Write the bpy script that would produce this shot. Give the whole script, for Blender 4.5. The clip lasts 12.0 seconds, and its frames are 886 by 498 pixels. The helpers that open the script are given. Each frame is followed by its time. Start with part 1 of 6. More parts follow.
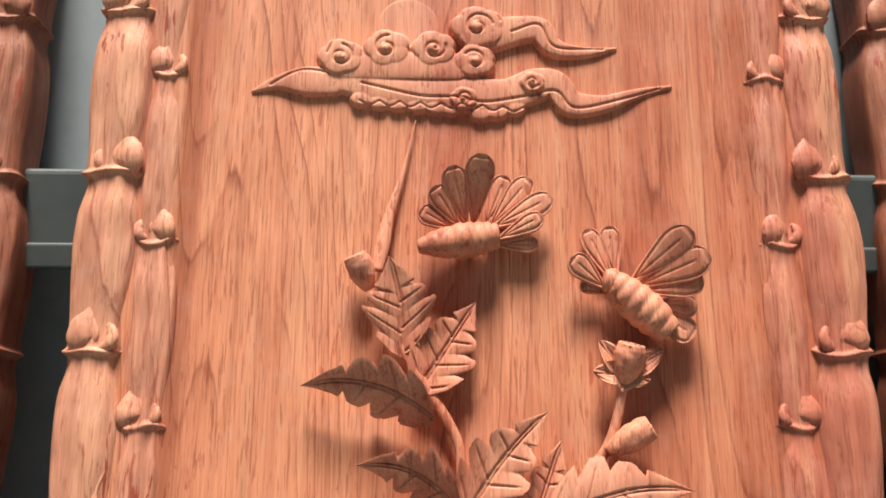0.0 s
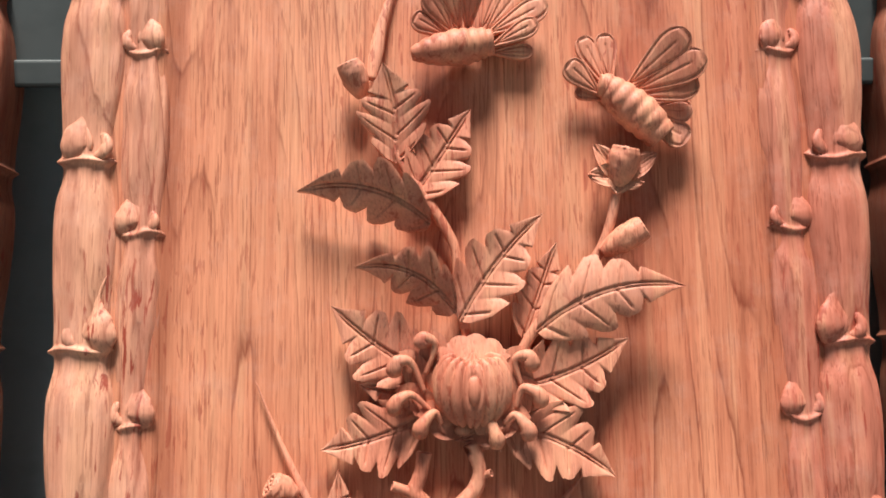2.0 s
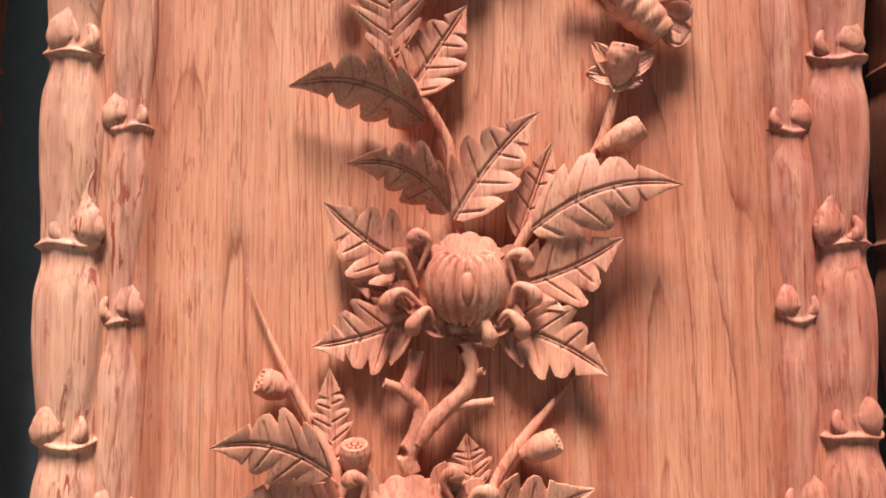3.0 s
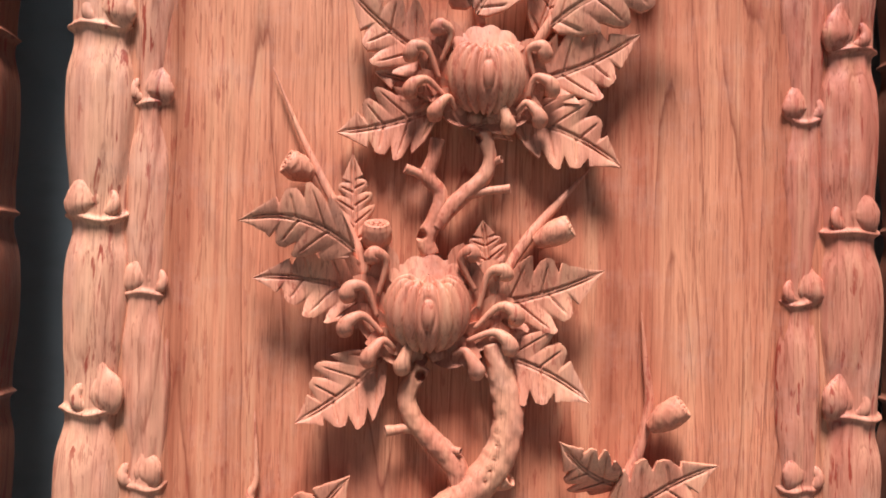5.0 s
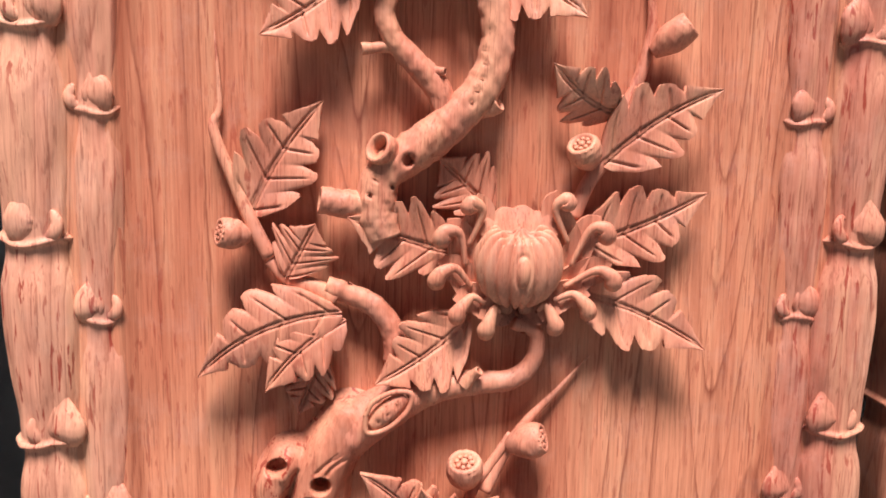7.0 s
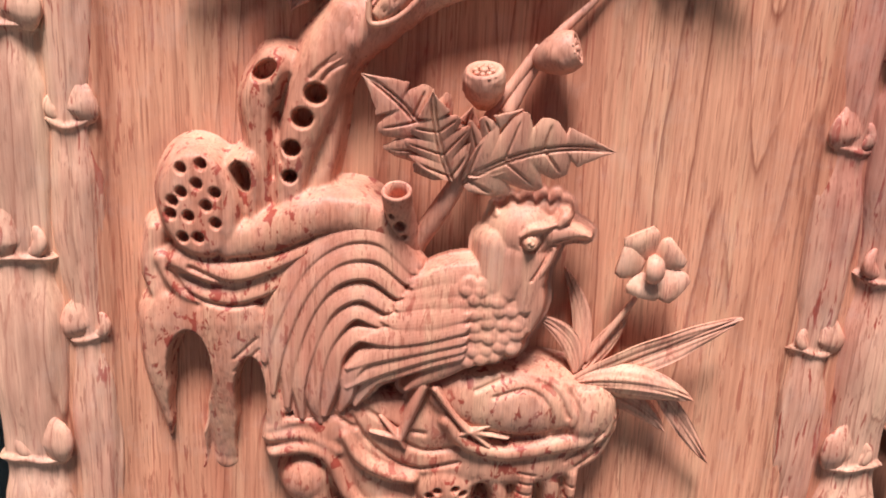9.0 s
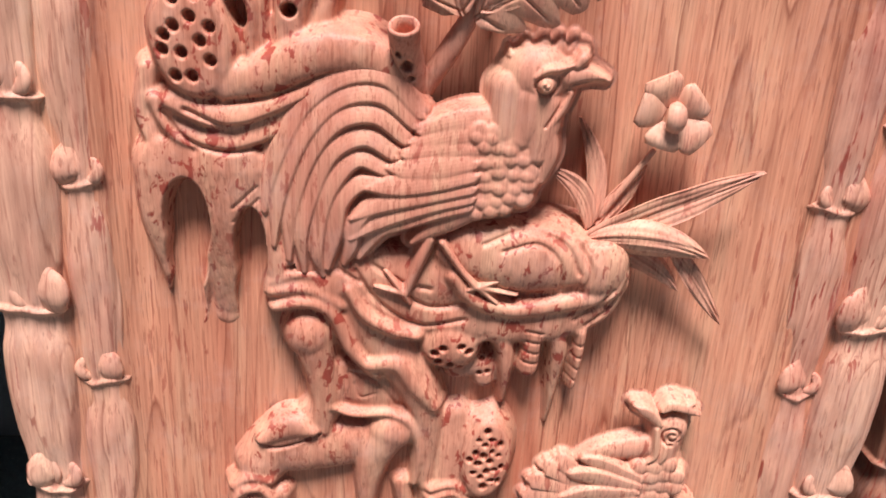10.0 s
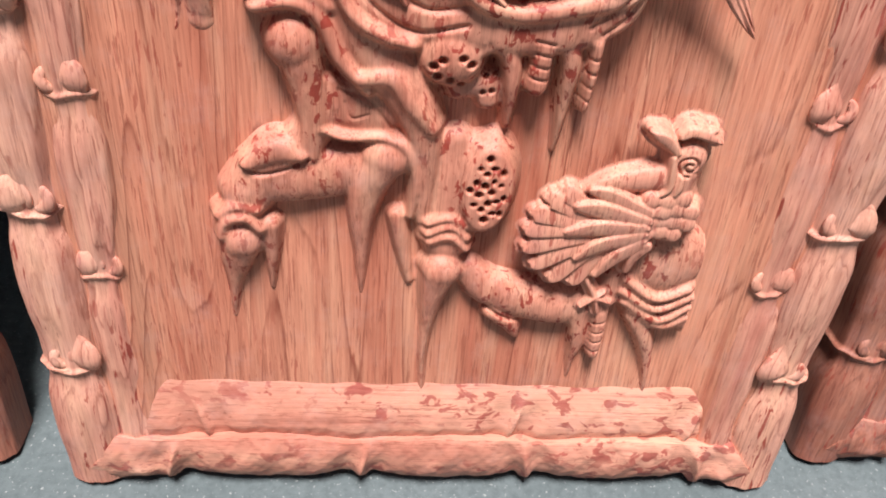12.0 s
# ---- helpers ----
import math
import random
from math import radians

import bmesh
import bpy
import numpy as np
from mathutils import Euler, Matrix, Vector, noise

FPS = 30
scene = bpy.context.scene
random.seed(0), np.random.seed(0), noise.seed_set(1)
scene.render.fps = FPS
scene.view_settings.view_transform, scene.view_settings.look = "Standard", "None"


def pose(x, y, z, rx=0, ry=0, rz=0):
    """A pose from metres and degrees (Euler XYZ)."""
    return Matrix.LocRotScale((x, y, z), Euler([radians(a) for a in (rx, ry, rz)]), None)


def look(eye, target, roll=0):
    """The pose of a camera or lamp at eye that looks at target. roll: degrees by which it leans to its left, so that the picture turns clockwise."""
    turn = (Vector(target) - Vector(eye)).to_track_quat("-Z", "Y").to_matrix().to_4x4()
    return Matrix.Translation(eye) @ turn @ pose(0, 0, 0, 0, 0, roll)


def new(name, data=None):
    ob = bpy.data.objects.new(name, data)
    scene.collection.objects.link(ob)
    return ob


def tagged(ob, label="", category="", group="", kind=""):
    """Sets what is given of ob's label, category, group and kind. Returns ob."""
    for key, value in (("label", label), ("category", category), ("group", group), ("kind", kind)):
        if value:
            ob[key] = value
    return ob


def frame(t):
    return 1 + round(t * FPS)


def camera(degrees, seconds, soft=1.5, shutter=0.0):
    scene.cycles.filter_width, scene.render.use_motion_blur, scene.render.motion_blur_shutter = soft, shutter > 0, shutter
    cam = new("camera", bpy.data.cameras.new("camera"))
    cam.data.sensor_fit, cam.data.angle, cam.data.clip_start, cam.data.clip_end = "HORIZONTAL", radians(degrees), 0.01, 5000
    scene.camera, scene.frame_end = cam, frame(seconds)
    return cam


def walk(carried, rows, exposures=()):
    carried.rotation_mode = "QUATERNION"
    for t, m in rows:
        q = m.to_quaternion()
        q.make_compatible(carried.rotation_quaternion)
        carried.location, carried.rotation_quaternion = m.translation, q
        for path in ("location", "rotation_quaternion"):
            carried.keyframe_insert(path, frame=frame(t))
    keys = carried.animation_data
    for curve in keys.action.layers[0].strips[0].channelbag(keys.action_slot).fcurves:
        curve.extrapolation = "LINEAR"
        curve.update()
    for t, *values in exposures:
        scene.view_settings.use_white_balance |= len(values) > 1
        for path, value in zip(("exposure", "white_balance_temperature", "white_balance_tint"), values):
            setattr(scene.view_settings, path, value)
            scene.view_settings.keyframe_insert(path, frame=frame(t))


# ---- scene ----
cam = camera(56.2, 12.0, soft=1.8)
# The carved panel leans back against a rail: its own axes are x across, y into the board, z up along it.
STAND = pose(0, 0, 0.0035, -10, 0, 0)
PATH = [
    (0, (-0.017, -0.471, 0.971), (0.031, 1.472, 1.442), -0.0),
    (0.5, (-0.018, -0.477, 0.96), (0.026, 1.482, 1.362), 0.2),
    (1, (-0.02, -0.479, 0.944), (0.032, 1.487, 1.31), -0.1),
    (1.5, (-0.019, -0.471, 0.928), (0.038, 1.505, 1.231), -0.6),
    (2, (-0.018, -0.462, 0.916), (0.045, 1.521, 1.166), -0.8),
    (2.5, (-0.018, -0.453, 0.9), (0.051, 1.536, 1.099), -0.5),
    (4.5, (-0.027, -0.462, 0.811), (0.073, 1.531, 0.945), 0.1),
    (5, (-0.034, -0.463, 0.789), (0.068, 1.533, 0.853), 1.0),
    (5.5, (-0.038, -0.456, 0.753), (0.093, 1.539, 0.74), 1.6),
    (6, (-0.035, -0.448, 0.731), (0.142, 1.541, 0.622), 0.9),
    (6.5, (-0.029, -0.44, 0.708), (0.158, 1.542, 0.517), 0.3),
    (7, (-0.034, -0.426, 0.669), (0.132, 1.545, 0.375), 0.9),
    (7.2, (-0.04, -0.422, 0.65), (0.128, 1.541, 0.301), 1.3),
    (8.8, (-0.025, -0.392, 0.522), (0.093, 1.545, 0.04), 2.3),
    (9, (-0.026, -0.392, 0.514), (0.1, 1.538, 0.002), 2.5),
    (9.5, (-0.025, -0.386, 0.498), (0.108, 1.508, -0.129), 3.0),
    (10, (-0.027, -0.382, 0.484), (0.101, 1.475, -0.247), 3.2),
    (10.5, (-0.025, -0.375, 0.468), (0.106, 1.431, -0.379), 3.3),
    (11, (-0.026, -0.373, 0.458), (0.102, 1.389, -0.479), 3.5),
    (11.5, (-0.026, -0.369, 0.437), (0.11, 1.332, -0.606), 3.9),
    (12, (-0.023, -0.368, 0.426), (0.119, 1.278, -0.701), 4.4),
]
walk(cam, [(t, STAND @ look(eye, target, roll)) for t, eye, target, roll in PATH],
     exposures=[(0, 0.03, 6950, 11), (2.5, 0.08, 6500, 11), (4.5, 0.01, 6250, 13), (7.2, 0.04, 6550, 20), (8.8, 0.03, 5450, 0), (12, -0.04, 5800, 14)])

# ---- light: bright overcast sky, the sun behind thin cloud high in front of the board ----
world = bpy.data.worlds.new("overcast_sky")
scene.world = world
world.use_nodes = True
wn, wl = world.node_tree.nodes, world.node_tree.links
sky = wn.new("ShaderNodeTexSky")
sky.sky_type, sky.sun_disc = 'NISHITA', False
SUN_ELEVATION, SUN_AZIMUTH = radians(77), radians(190)
sky.sun_elevation, sky.sun_rotation = SUN_ELEVATION, SUN_AZIMUTH
sky.air_density, sky.dust_density, sky.ozone_density = 1.0, 4.0, 1.0
wl.new(sky.outputs[0], wn["Background"].inputs[0])
wn["Background"].inputs[1].default_value = 0.026
sun = new("sun", bpy.data.lights.new("sun", 'SUN'))
sun.data.energy, sun.data.angle, sun.data.color = 8.8, radians(17), (1.0, 0.94, 0.86)
to_sun = Vector((math.sin(SUN_AZIMUTH) * math.cos(SUN_ELEVATION), math.cos(SUN_AZIMUTH) * math.cos(SUN_ELEVATION), math.sin(SUN_ELEVATION)))
sun.matrix_world = look(to_sun * 5, (0, 0, 0))


# ---- materials ----
class Graph:
    """Short hand for building node trees."""

    def __init__(self, name):
        self.mat = bpy.data.materials.new(name)
        self.mat.use_nodes = True
        self.nodes, self.links = self.mat.node_tree.nodes, self.mat.node_tree.links
        self.bsdf = self.nodes["Principled BSDF"]

    def put(self, kind, inputs=(), operation="", data_type="", blend_type=""):
        n = self.nodes.new(kind)
        if operation:
            n.operation = operation
        if data_type:
            n.data_type, n.blend_type = data_type, blend_type
        for key, value in dict(inputs).items():
            if hasattr(value, "is_linked"):
                self.links.new(value, n.inputs[key])
            else:
                n.inputs[key].default_value = value
        return n

    def stretched(self, scale, offset=(0, 0, 0)):
        coords = self.put("ShaderNodeTexCoord").outputs["Object"]
        return self.put("ShaderNodeMapping", {0: coords, 1: offset, 3: scale}).outputs[0]

    def noise(self, vector, scale=1.0, detail=3.0, rough=0.55, distort=0.0):
        return self.put("ShaderNodeTexNoise", {"Vector": vector, "Scale": scale, "Detail": detail, "Roughness": rough, "Distortion": distort}).outputs[0]

    def ramp(self, fac, *stops):
        n = self.put("ShaderNodeValToRGB", {0: fac})
        e = n.color_ramp.elements
        while len(e) < len(stops):
            e.new(0.5)
        for k, (p, c) in enumerate(stops):
            e[k].position = p
            e[k].color = (*c, 1) if isinstance(c, tuple) else (c, c, c, 1)
        return n.outputs[0]

    def math(self, op, a, b=0.0):
        return self.put("ShaderNodeMath", {0: a, 1: b}, operation=op).outputs[0]

    def mix(self, fac, a, b, blend='MIX'):
        n = self.put("ShaderNodeMix", {0: fac, 6: (*a, 1) if isinstance(a, tuple) else a, 7: (*b, 1) if isinstance(b, tuple) else b}, data_type='RGBA', blend_type=blend)
        return n.outputs[2]

    def finish(self, colour, rough, height=None, bump=0.3, distance=0.001, metal=0.0, spec=0.4):
        b = self.bsdf
        for key, value in (("Base Color", colour), ("Roughness", rough), ("Metallic", metal), ("Specular IOR Level", spec)):
            if hasattr(value, "is_linked"):
                self.links.new(value, b.inputs[key])
            else:
                b.inputs[key].default_value = (*value, 1) if isinstance(value, tuple) else value
        if height is not None:
            n = self.put("ShaderNodeBump", {"Strength": bump, "Distance": distance, "Height": height})
            self.links.new(n.outputs[0], b.inputs["Normal"])
        return self.mat


def rosewood(name, light, mid, dark, fleck, along=2, fleck_amount=0.5, line_depth=0.6, fibre_depth=0.35, fleck_size=1.0, fleck_long=9.0, pale=(0.74, 0.42, 0.25), clear=0.42, stained=0.45, fleck_from=0.585):
    """Freshly carved red wood: drifting tone, broken year lines, fine pores drawn out along the grain, dark red flecks."""
    g = Graph(name)

    def axis(across, length):
        return tuple(length if k == along else across for k in range(3))
    tone = g.noise(g.stretched(axis(13, 1.3)), detail=5, rough=0.62, distort=0.5)
    streak = g.noise(g.stretched(axis(75, 3.2), (4, 4, 1)), detail=3, rough=0.6)
    field = g.noise(g.stretched(axis(9, 0.55), (3.1, 0.4, 7.7)), detail=2, rough=0.4, distort=0.1)
    waver = g.noise(g.stretched(axis(220, 34), (2, 6, 5)), detail=2)
    lines = g.math('FRACT', g.math('ADD', g.math('MULTIPLY', field, 44.0), g.math('MULTIPLY', waver, 0.22)))
    lines = g.ramp(lines, (0.0, 0.0), (0.70, 0.05), (0.88, 0.35), (0.95, 1.0), (1.0, 0.0))
    broken = g.ramp(g.noise(g.stretched(axis(60, 7), (9, 2, 4)), detail=4, rough=0.65), (0.36, 0.0), (0.56, 1.0))
    lines = g.math('MULTIPLY', lines, broken)
    fibre = g.noise(g.stretched(axis(700, 9)), detail=5, rough=0.75)
    pores = g.ramp(g.noise(g.stretched(axis(880, 42), (1, 5, 2)), detail=2, rough=0.5), (0.575, 0.0), (0.625, 1.0))
    rows = g.ramp(g.noise(g.stretched(axis(95, 2.2), (7, 3, 1)), detail=2), (0.36, 0.15), (0.58, 1.0))
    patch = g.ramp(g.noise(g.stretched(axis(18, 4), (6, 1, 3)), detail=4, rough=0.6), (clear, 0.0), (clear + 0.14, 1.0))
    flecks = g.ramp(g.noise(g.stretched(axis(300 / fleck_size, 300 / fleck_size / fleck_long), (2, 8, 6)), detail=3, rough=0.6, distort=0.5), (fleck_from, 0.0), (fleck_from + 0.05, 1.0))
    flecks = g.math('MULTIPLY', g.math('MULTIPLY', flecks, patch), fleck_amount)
    c = g.mix(g.ramp(tone, (0.38, 0.0), (0.58, 1.0)), mid, light)
    c = g.mix(g.math('MULTIPLY', g.ramp(streak, (0.50, 0.0), (0.66, 1.0)), 0.34), c, pale)
    c = g.mix(g.math('MULTIPLY', g.ramp(streak, (0.34, 1.0), (0.48, 0.0)), 0.35), c, tuple(0.62 * v for v in mid))
    c = g.mix(g.math('MULTIPLY', lines, line_depth), c, dark)
    c = g.mix(g.math('MULTIPLY', g.ramp(fibre, (0.40, 1.0), (0.58, 0.0)), fibre_depth), c, dark)
    c = g.mix(g.math('MULTIPLY', g.math('MULTIPLY', pores, rows), 0.46), c, dark)
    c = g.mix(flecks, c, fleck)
    stain = g.ramp(g.noise(g.stretched(axis(9, 5), (5, 9, 2)), detail=5, rough=0.65, distort=0.8), (0.60, 0.0), (0.76, stained))
    c = g.mix(stain, c, (0.22, 0.075, 0.065))
    dust = g.ramp(g.noise(g.stretched((34, 34, 34)), detail=6, rough=0.75), (0.50, 0.0), (0.80, 0.22))
    c = g.mix(dust, c, tuple(min(1, 0.5 * v + 0.30) for v in light))
    h = g.math('SUBTRACT', fibre, g.math('MULTIPLY', pores, 0.8))
    return g.finish(c, g.ramp(fibre, (0.3, 0.48), (0.7, 0.64)), h, 0.35, 0.0004, spec=0.35)


LIGHT, MID, DARK, FLECK = (0.70, 0.290, 0.168), (0.50, 0.155, 0.086), (0.20, 0.040, 0.019), (0.27, 0.034, 0.019)
board_wood = rosewood("board_rosewood", LIGHT, MID, DARK, FLECK, fleck_amount=0.52, line_depth=0.80, fibre_depth=0.28, fleck_size=0.8)
carved_wood = rosewood("carved_rosewood", (0.68, 0.294, 0.190), (0.54, 0.190, 0.120), DARK, FLECK, fleck_amount=0.6, line_depth=0.12, fibre_depth=0.24, fleck_size=1.3, fleck_long=3.0, stained=0.12)
bamboo_wood = rosewood("frame_rosewood", (0.71, 0.348, 0.230), (0.50, 0.165, 0.110), DARK, FLECK, fleck_amount=0.90, line_depth=0.60, fibre_depth=0.24)
# Board colours scaled to about 0.6, for the two neighbouring panels.
darker_wood = rosewood("dark_rosewood", (0.42, 0.165, 0.10), (0.28, 0.085, 0.052), (0.12, 0.03, 0.018), FLECK, fleck_amount=0.8, line_depth=0.6, pale=(0.46, 0.22, 0.14))
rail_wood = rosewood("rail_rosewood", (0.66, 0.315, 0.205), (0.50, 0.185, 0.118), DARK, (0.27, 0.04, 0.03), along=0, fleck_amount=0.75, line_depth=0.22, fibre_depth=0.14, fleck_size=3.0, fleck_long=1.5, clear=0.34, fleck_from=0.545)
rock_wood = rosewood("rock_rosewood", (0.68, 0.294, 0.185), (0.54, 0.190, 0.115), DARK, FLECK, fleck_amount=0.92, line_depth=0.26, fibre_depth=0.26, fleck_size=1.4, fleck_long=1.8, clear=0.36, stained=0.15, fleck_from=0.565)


def concrete():
    g = Graph("grey_concrete")
    big = g.noise(g.stretched((3, 3, 3)), detail=5)
    fine = g.noise(g.stretched((160, 160, 160)), detail=4, rough=0.7)
    grit = g.ramp(g.noise(g.stretched((420, 420, 420)), detail=1), (0.66, 0.0), (0.74, 1.0))
    c = g.mix(g.ramp(big, (0.35, 0.0), (0.65, 1.0)), (0.095, 0.112, 0.108), (0.15, 0.168, 0.162))
    c = g.mix(g.ramp(fine, (0.35, 0.45), (0.6, 0.0)), c, (0.06, 0.072, 0.07))
    c = g.mix(g.math('MULTIPLY', grit, 0.6), c, (0.36, 0.36, 0.33))
    return g.finish(c, 0.9, fine, 0.6, 0.002, spec=0.2)


def sheet_metal(name, a, b, rough, metal):
    g = Graph(name)
    n = g.noise(g.stretched((7, 7, 2.5)), detail=5, rough=0.6)
    s = g.noise(g.stretched((40, 300, 60)), detail=3)
    c = g.mix(g.ramp(n, (0.3, 0.0), (0.7, 1.0)), a, b)
    c = g.mix(g.ramp(s, (0.5, 0.0), (0.75, 0.25)), c, tuple(0.6 * v for v in a))
    return g.finish(c, rough, s, 0.15, 0.001, metal=metal)


floor_mat = concrete()
wall_mat = sheet_metal("painted_steel_sheet", (0.33, 0.40, 0.45), (0.41, 0.49, 0.54), 0.6, 0.0)
rail_mat = sheet_metal("galvanised_steel", (0.055, 0.068, 0.072), (0.11, 0.13, 0.135), 0.5, 0.3)


# ---- mesh tools ----
class Soup:
    """Gathers grids of points into one mesh."""

    def __init__(self):
        self.v, self.f, self.n = [], [], 0

    def grid(self, p, wrap=False, flip=False):
        p = np.asarray(p, float)
        a, b = p.shape[:2]
        i = np.arange(a * b).reshape(a, b) + self.n
        if wrap:
            i = np.concatenate([i, i[:, :1]], 1)
        q = np.stack([i[:-1, :-1], i[1:, :-1], i[1:, 1:], i[:-1, 1:]], -1).reshape(-1, 4)
        self.f.append(q[:, ::-1] if flip else q)
        self.v.append(p.reshape(-1, 3))
        self.n += a * b
        return self

    def done(self, name, mat, parent=None, label=""):
        me = bpy.data.meshes.new(name)
        v, f = np.concatenate(self.v), np.concatenate(self.f)
        me.vertices.add(len(v))
        me.vertices.foreach_set("co", v.ravel())
        me.loops.add(len(f) * 4)
        me.loops.foreach_set("vertex_index", f.ravel().astype(np.int32))
        me.polygons.add(len(f))
        me.polygons.foreach_set("loop_start", np.arange(0, len(f) * 4, 4, dtype=np.int32))
        me.polygons.foreach_set("use_smooth", np.ones(len(f), bool))
        me.update(calc_edges=True)
        me.validate()
        me.materials.append(mat)
        ob = new(name, me)
        ob.parent = parent
        return tagged(ob, label) if label else ob


def part(name, bm, mat, parent, label=""):
    me = bpy.data.meshes.new(name)
    bm.to_mesh(me)
    bm.free()
    me.materials.append(mat)
    ob = new(name, me)
    ob.parent = parent
    return tagged(ob, label) if label else ob


def box(name, lo, hi, mat, parent=None, label="", bevel=0.0):
    bm = bmesh.new()
    bmesh.ops.create_cube(bm, size=1)
    for v in bm.verts:
        v.co = Vector([lo[k] + (v.co[k] + 0.5) * (hi[k] - lo[k]) for k in range(3)])
    if bevel:
        bmesh.ops.bevel(bm, geom=bm.edges[:], offset=bevel, segments=3, affect='EDGES', profile=0.5)
    return part(name, bm, mat, parent, label)


def spline(points, per=8):
    """A smooth curve through rows of numbers (Catmull-Rom)."""
    p = np.asarray(points, float)
    p = np.vstack([2 * p[0] - p[1], p, 2 * p[-1] - p[-2]])
    s = np.linspace(0, 1, per, endpoint=False)[:, None]
    rows = []
    for a, b, c, d in zip(p[:-3], p[1:-2], p[2:-1], p[3:]):
        rows.append(0.5 * (2 * b + (c - a) * s + (2 * a - 5 * b + 4 * c - d) * s ** 2 + (3 * b - a - 3 * c + d) * s ** 3))
    return np.vstack(rows + [p[-2:-1]])


def wobble(p, scale, seed=0.0):
    """Smooth made-up noise, about -1 to 1, for rows of points."""
    a = p * scale + seed
    return (np.sin(a[..., 0] * 1.7 + 2.1 * np.sin(a[..., 2] * 1.3 + seed)) + np.sin(a[..., 2] * 2.3 + 1.7 * np.sin(a[..., 0] * 2.9 + a[..., 1])) + np.sin(a[..., 1] * 2.7 + a[..., 0] * 1.1 - a[..., 2] * 0.7)) / 3


def tube(soup, points, flat=1.0, around=18, per=8, rough=0.0, ends=(True, True), pits=(), hollow=0.0):
    """A limb along rows of (x, z, height, radius). pits: (x, z, radius, depth). hollow: depth of the bore in its far end."""
    c = spline([(x, -h, z, r) for x, z, h, r in points], per)
    p, r = c[:, :3], np.maximum(c[:, 3], 1e-4)
    if ends[0]:
        p, r = np.vstack([p[:1] - (p[1] - p[0]) * 0.2, p]), np.r_[r[0] * 0.05, r]
    if ends[1] and not hollow:
        p, r = np.vstack([p, p[-1:] + (p[-1] - p[-2]) * 0.2]), np.r_[r, r[-1] * 0.05]
    if hollow:
        d = (p[-1] - p[-2]) / (np.linalg.norm(p[-1] - p[-2]) + 1e-9)
        q = [p[-1] + d * r[-1] * 0.12, p[-1] + d * r[-1] * 0.10, p[-1] - d * hollow * 0.5, p[-1] - d * hollow, p[-1] - d * hollow]
        p, r = np.vstack([p, q]), np.r_[r, r[-1] * np.array([0.93, 0.74, 0.66, 0.55, 0.02])]
    t = np.gradient(p, axis=0)
    if hollow:
        t[-6:] = p[-6] - p[-7]
    t /= np.linalg.norm(t, axis=1)[:, None] + 1e-9
    front = np.tile([0.0, -1.0, 0.0], (len(p), 1))
    front[np.abs(t[:, 1]) > 0.9] = (0, -0.3, 1)
    side = np.cross(t, front)
    side /= np.linalg.norm(side, axis=1)[:, None] + 1e-9
    up = np.cross(side, t)
    a = np.linspace(0, 2 * np.pi, around, endpoint=False)
    g = p[:, None] + r[:, None, None] * (np.cos(a)[None, :, None] * side[:, None] + flat * np.sin(a)[None, :, None] * up[:, None])
    if rough:
        g += (g - p[:, None]) * (rough * wobble(g, 260))[..., None]
        g += (g - p[:, None]) * (0.6 * rough * wobble(g, 700, 3.0))[..., None]
    for x, z, pr, depth in pits:
        d = np.hypot(g[..., 0] - x, g[..., 2] - z)
        facing = (g - p[:, None])[..., 1] < 0
        g[..., 1] += np.where(facing, depth * np.clip((pr - d) / (0.35 * pr), 0, 1), 0)
    soup.grid(g, wrap=True)
    return soup


def sheet(soup, top, low):
    """A closed thin slab between two grids of the same size."""
    soup.grid(top)
    soup.grid(low, flip=True)
    for e in (0, -1):
        soup.grid(np.stack([top[:, e], low[:, e]], 1), flip=e == -1)
        soup.grid(np.stack([top[e], low[e]], 1), flip=e == 0)
    return soup


